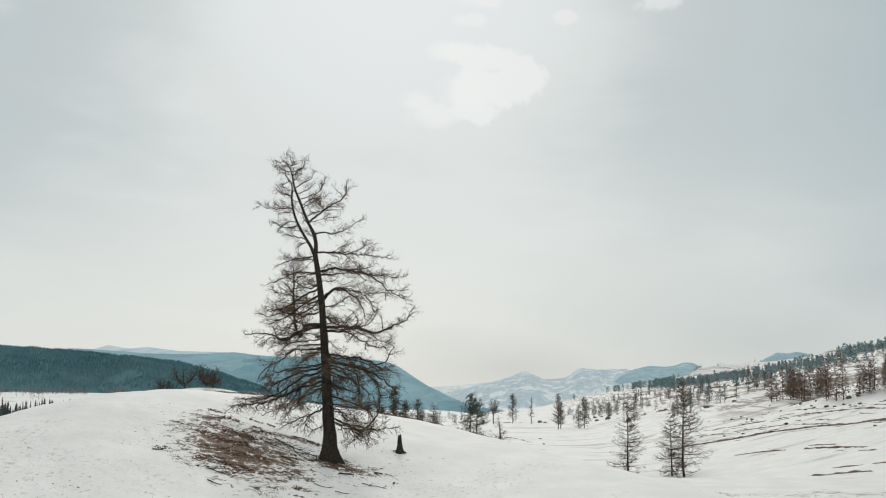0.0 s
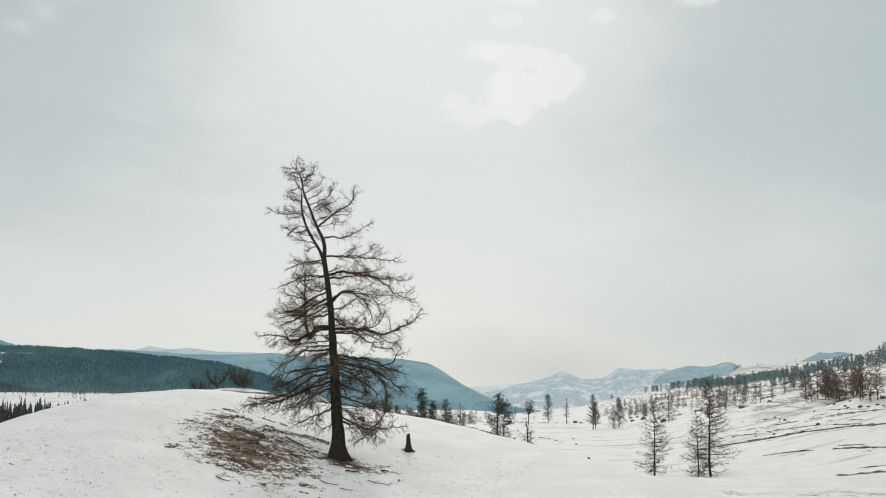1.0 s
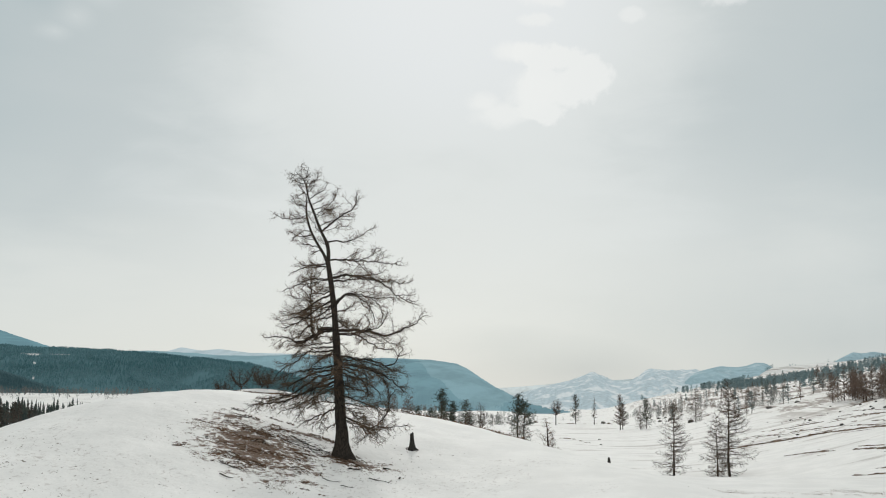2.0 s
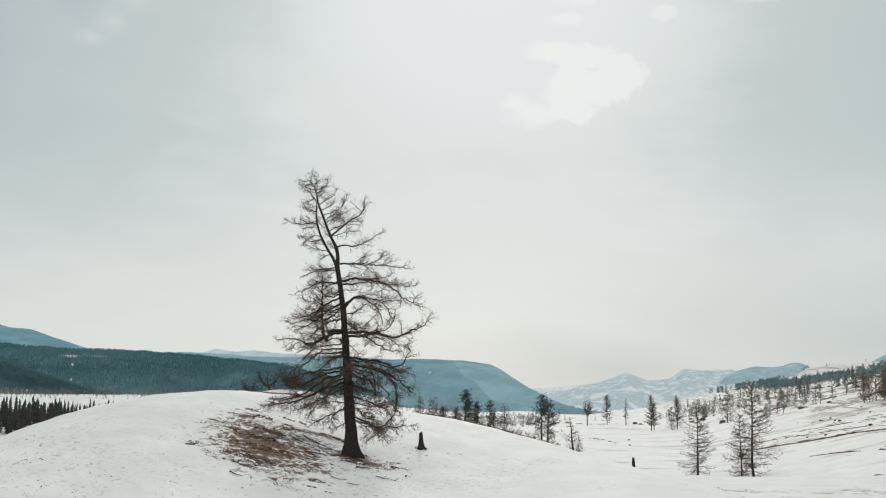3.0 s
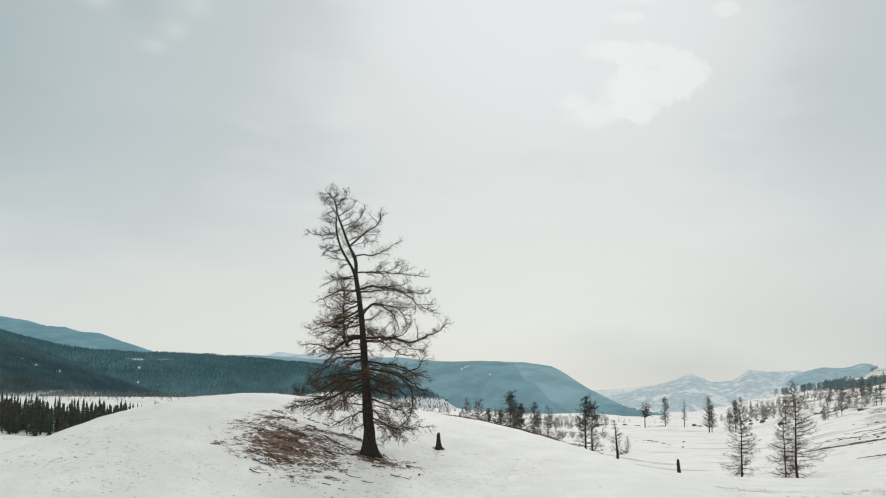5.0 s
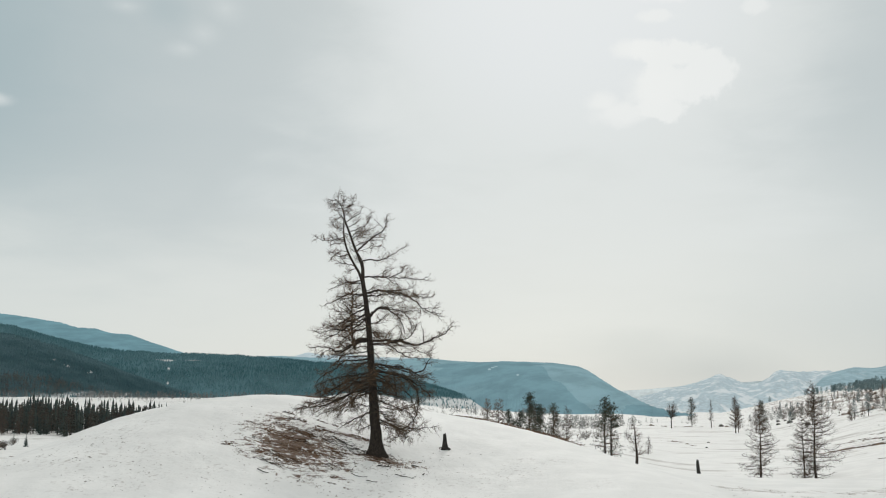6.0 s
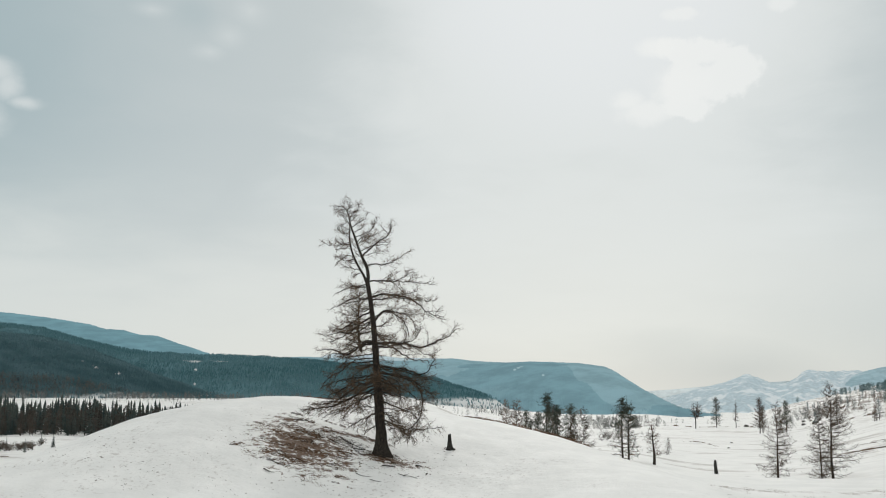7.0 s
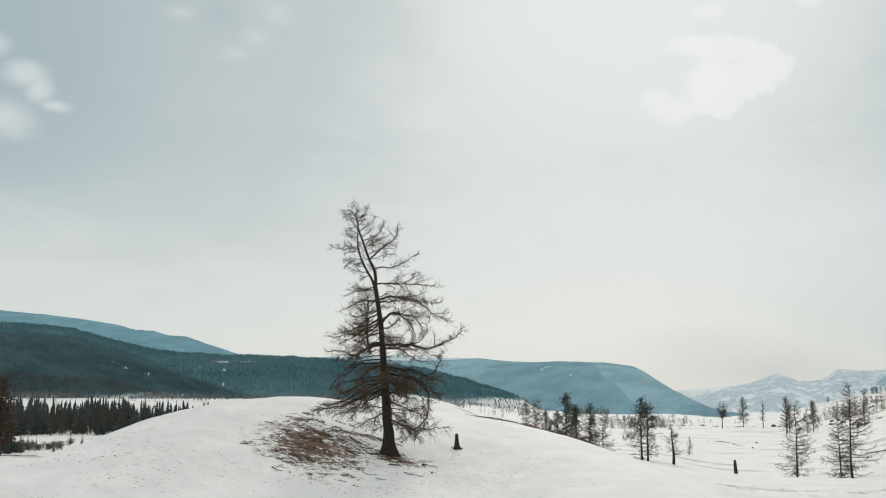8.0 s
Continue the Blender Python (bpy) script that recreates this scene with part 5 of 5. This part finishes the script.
for k, (x, y, r) in enumerate(places):
    m = pose(x, y, on(x, y) + r * 0.18, rnd.uniform(-10, 10), rnd.uniform(-10, 10), rnd.uniform(0, 360))
    if k < 5:
        rocks[k].matrix_basis = m
        rocks[k].scale = (r, r, r)
    else:
        copy_thing(rocks[k % 5], m).scale = (r, r, r)


# ---- litter, grass and fallen wood round the larch ----
def tufts(name, label, spots, material, tall, blades=7, spread=0.07):
    V, F = [], []
    r = random.Random(3)
    for x, y, size in spots:
        z = on(x, y)
        for _ in range(blades):
            a, l = r.uniform(0, 6.2832), tall * size * r.uniform(0.4, 1.2)
            bx, by = x + r.gauss(0, spread * size), y + r.gauss(0, spread * size)
            lean = r.uniform(0.3, 1.6) * l
            wd = 0.012 * size + 0.004
            b = len(V)
            V += [(bx - wd * math.sin(a), by + wd * math.cos(a), z - 0.02), (bx + wd * math.sin(a), by - wd * math.cos(a), z - 0.02),
                  (bx + lean * 0.5 * math.cos(a) + wd * 0.6 * math.sin(a), by + lean * 0.5 * math.sin(a), z + l * 0.75),
                  (bx + lean * math.cos(a), by + lean * math.sin(a), z + l * 0.8)]
            F += [(b, b + 1, b + 2), (b, b + 2, b + 3)]
    return tagged(new(name, mesh(name, V, F, material)), label, "grass", kind="stuff")


DRYGRASS = mottled("dry brown grass", (0.085, 0.053, 0.035), (0.26, 0.16, 0.1), 3.0, bump=0.0)
SMUDGE = mottled("snow-dusted dead plants", (0.14, 0.115, 0.10), (0.36, 0.32, 0.29), 1.2, bump=0.0)
r = random.Random(77)
spots = []
while len(spots) < 1900:
    x, y = r.uniform(-14, -2.5), r.uniform(42.5, 54)
    d = litter_depth(x, y)
    if noise.fractal((x * 0.8, y * 0.9, 1.5), 1.0, 2.0, 4) > -0.05 + 1.1 * (d - 0.75):
        spots.append((x, y, r.uniform(0.5, 1.2)))
tufts("dry_grass", "flattened brown grass and needle litter under the larch", spots, DRYGRASS, 0.022, 7, 0.2)

def clods(name, label, spots, material, flat=0.55, lift=1.0):
    """Small flat lumps of soil and dead plants showing through the snow."""
    V, F = [], []
    r = random.Random(9)
    z = ground([q[0] for q in spots], [q[1] for q in spots])
    for (x, y, size), h in zip(spots, z):
        n, b, turn = r.randint(5, 8), len(V), r.gauss(0, 0.4)
        for j in range(n):
            a = 6.2832 * j / n
            u, v = size * r.uniform(0.4, 1.3) * math.cos(a), size * flat * r.uniform(0.4, 1.3) * math.sin(a)
            V.append((x + u * math.cos(turn) - v * math.sin(turn), y + u * math.sin(turn) + v * math.cos(turn), h - 0.02))
        V.append((x + r.gauss(0, size * 0.2), y, h + lift * size * r.uniform(0.2, 0.6) + 0.01))
        F += [(b + j, b + (j + 1) % n, b + n) for j in range(n)]
    return tagged(new(name, mesh(name, V, F, material)), label, "clods", kind="stuff")


spots = []
while len(spots) < 800:
    x, y = r.uniform(-24, 28), r.uniform(36, 66)
    dirty = noise.fractal((x * 0.09, y * 0.12, 8.0), 1.0, 2.0, 4)
    if dirty > 0.0 + 0.014 * (y - 36) + (0.15 if x > 2 else 0):
        for _ in range(r.randint(1, 7)):
            spots.append((x + r.gauss(0, 0.55), y + r.gauss(0, 0.25), r.choice((0.02, 0.03, 0.04, 0.05, 0.06, 0.1)) * r.uniform(0.7, 1.2)))
for _ in range(40):
    a = r.uniform(0, 6.2832)
    spots.append((-2.22 + 0.34 * math.cos(a), 54.5 + 0.34 * math.sin(a), r.uniform(0.04, 0.1)))
clods("snow_clods", "dark clods and dead plants showing through trampled snow", spots, SMUDGE, 0.7, 0.35)
spots = []
while len(spots) < 4600:
    x, y = r.uniform(-15, -1.0), r.uniform(42, 54.5)
    d = litter_depth(x, y)
    if noise.fractal((x * 0.7, y * 1.1, 1.5), 1.0, 2.0, 5) > 0.9 * max(0, d - 0.8) ** 0.7:
        spots.append((x, y, r.choice((0.03, 0.04, 0.05, 0.07, 0.12)) * r.uniform(0.7, 1.4)))
for _ in range(420):
    spots.append((r.gauss(-4.4, 1.5), r.gauss(48.5, 1.1), r.choice((0.02, 0.03, 0.04, 0.06)) * r.uniform(0.6, 1.3)))
for _ in range(380):
    spots.append((r.gauss(-10.8, 2.0), r.gauss(47.6, 2.6), r.choice((0.02, 0.03, 0.04, 0.07)) * r.uniform(0.6, 1.3)))
for _ in range(260):
    x = r.uniform(-9.0, -5.6)
    spots.append((x, r.gauss(50.9 - 0.25 * (x + 7), 0.5), r.choice((0.03, 0.04, 0.06, 0.09)) * r.uniform(0.6, 1.3)))
clods("litter_clods", "brown needle litter and clods under the larch", spots, mottled("needle litter", (0.034, 0.026, 0.019), (0.185, 0.108, 0.068), 0.9, bump=0.0), 0.3, 0.45)
spots = []
for _ in range(520):
    if r.random() < 0.6:
        x = r.uniform(-6, 5)
        spots.append((x, 71.5 - 0.18 * x + abs(r.gauss(0, 1.3)), r.uniform(0.6, 1.3)))
    else:
        x = r.uniform(-18, -11.5)
        spots.append((x, 63.0 + 0.2 * (x + 15) + abs(r.gauss(0, 0.9)), r.uniform(0.4, 0.9)))
tufts("crest_grass", "reddish dry grass along the crest of the knoll", spots, DRYGRASS, 0.14, 7, 0.2)
spots = []
while len(spots) < 300:
    x = r.uniform(13, 33)
    y = 60.5 + 7.5 * (1 - math.exp(-(x - 13) / 4.5)) + 0.2 * max(0, x - 22) + r.gauss(0, 1.3)
    if noise.noise(Vector((x * 0.55, y * 0.8, 3.3))) > -0.05:
        spots.append((x, y, r.uniform(0.3, 0.9)))
tufts("rim_grass", "dry grass tufts on the rim of the snowy ground", spots, DRYGRASS, 0.07, 7, 0.22)


def fallen(x, y, length, turn, size, label):
    """A fallen branch lying on the snow."""
    pts = bough((0, 0, 0.05), 0, length, (6, 2, -4), 0.15, rnd, 9)
    pts = [Vector((q.x, q.y, max(0.02, 0.03 + 0.04 * noise.noise(q * 3)))) for q in pts]
    V, F = [], []
    tube(V, F, pts, [0.75 * size * (1 - 0.7 * i / len(pts)) for i in range(len(pts))], 6, True)
    for k in range(2, len(pts) - 1):
        if rnd.random() < 0.5:
            q = [pts[k]]
            a = rnd.choice((-1, 1)) * rnd.uniform(30, 70)
            for _ in range(3):
                q.append(q[-1] + heading_of(a + rnd.uniform(-20, 20), rnd.uniform(0, 30)) * length * 0.09)
            tube(V, F, q, [size * 0.4, size * 0.35, size * 0.3, 0], 4, True)
    ob = new("fallen_branch", mesh("fallen_branch", V, F, BARK))
    slope = (on(x + 0.5 * math.cos(radians(turn)), y + 0.5 * math.sin(radians(turn))) - on(x, y)) / 0.5
    ob.matrix_basis = pose(x, y, on(x, y) + 0.02, 0, -math.degrees(math.atan(slope)), turn)
    return tagged(ob, label, "branch", "fallen wood under the larch")


fallen(-9.6, 42.9, 0.75, -35, 0.045, "short dark fallen branch lying on clean snow")
fallen(-10.0, 44.4, 2.0, -12, 0.03, "thin fallen branch at the edge of the litter")
fallen(-8.3, 51.3, 1.9, -34, 0.03, "fallen larch branch lying in brown litter")
fallen(-7.9, 50.9, 2.1, -12, 0.032, "fallen larch branch beside the trunk")
fallen(-8.6, 50.4, 2.2, -25, 0.028, "fallen larch branch lying in brown litter")
fallen(-7.3, 50.7, 1.4, -48, 0.03, "fallen larch branch beside the trunk")
fallen(-4.75, 48.2, 0.85, 28, 0.055, "short thick piece of fallen branch on snow")
fallen(-3.6, 47.4, 1.3, -15, 0.03, "thin fallen twig on trampled snow")
fallen(-3.2, 49.7, 0.45, 10, 0.06, "dark stub of wood on the snow")
fallen(-2.2, 48.1, 0.25, 60, 0.06, "dark stub of wood on the snow")
fallen(-7.0, 50.2, 1.3, 8, 0.026, "thin fallen larch branch beside the trunk")
fallen(-6.6, 49.7, 1.1, -60, 0.024, "thin fallen larch branch beside the trunk")
fallen(-5.6, 46.0, 0.9, -30, 0.03, "thin fallen twig on trampled snow")
fallen(-4.6, 45.3, 0.7, -10, 0.03, "thin fallen twig on trampled snow")

V, F = [], []
tube(V, F, [Vector((0, 0, -0.1)), Vector((0.01, 0, 0.3)), Vector((-0.02, 0, 0.62))], [0.012, 0.01, 0.004], 5, True)
stalk = tagged(new("dry_stalk", mesh("dry_stalk", V, F, TWIG)), "single thin dry stalk standing in clean snow", "stalk")
stalk.location = (4.9, 34.5, on(4.9, 34.5))
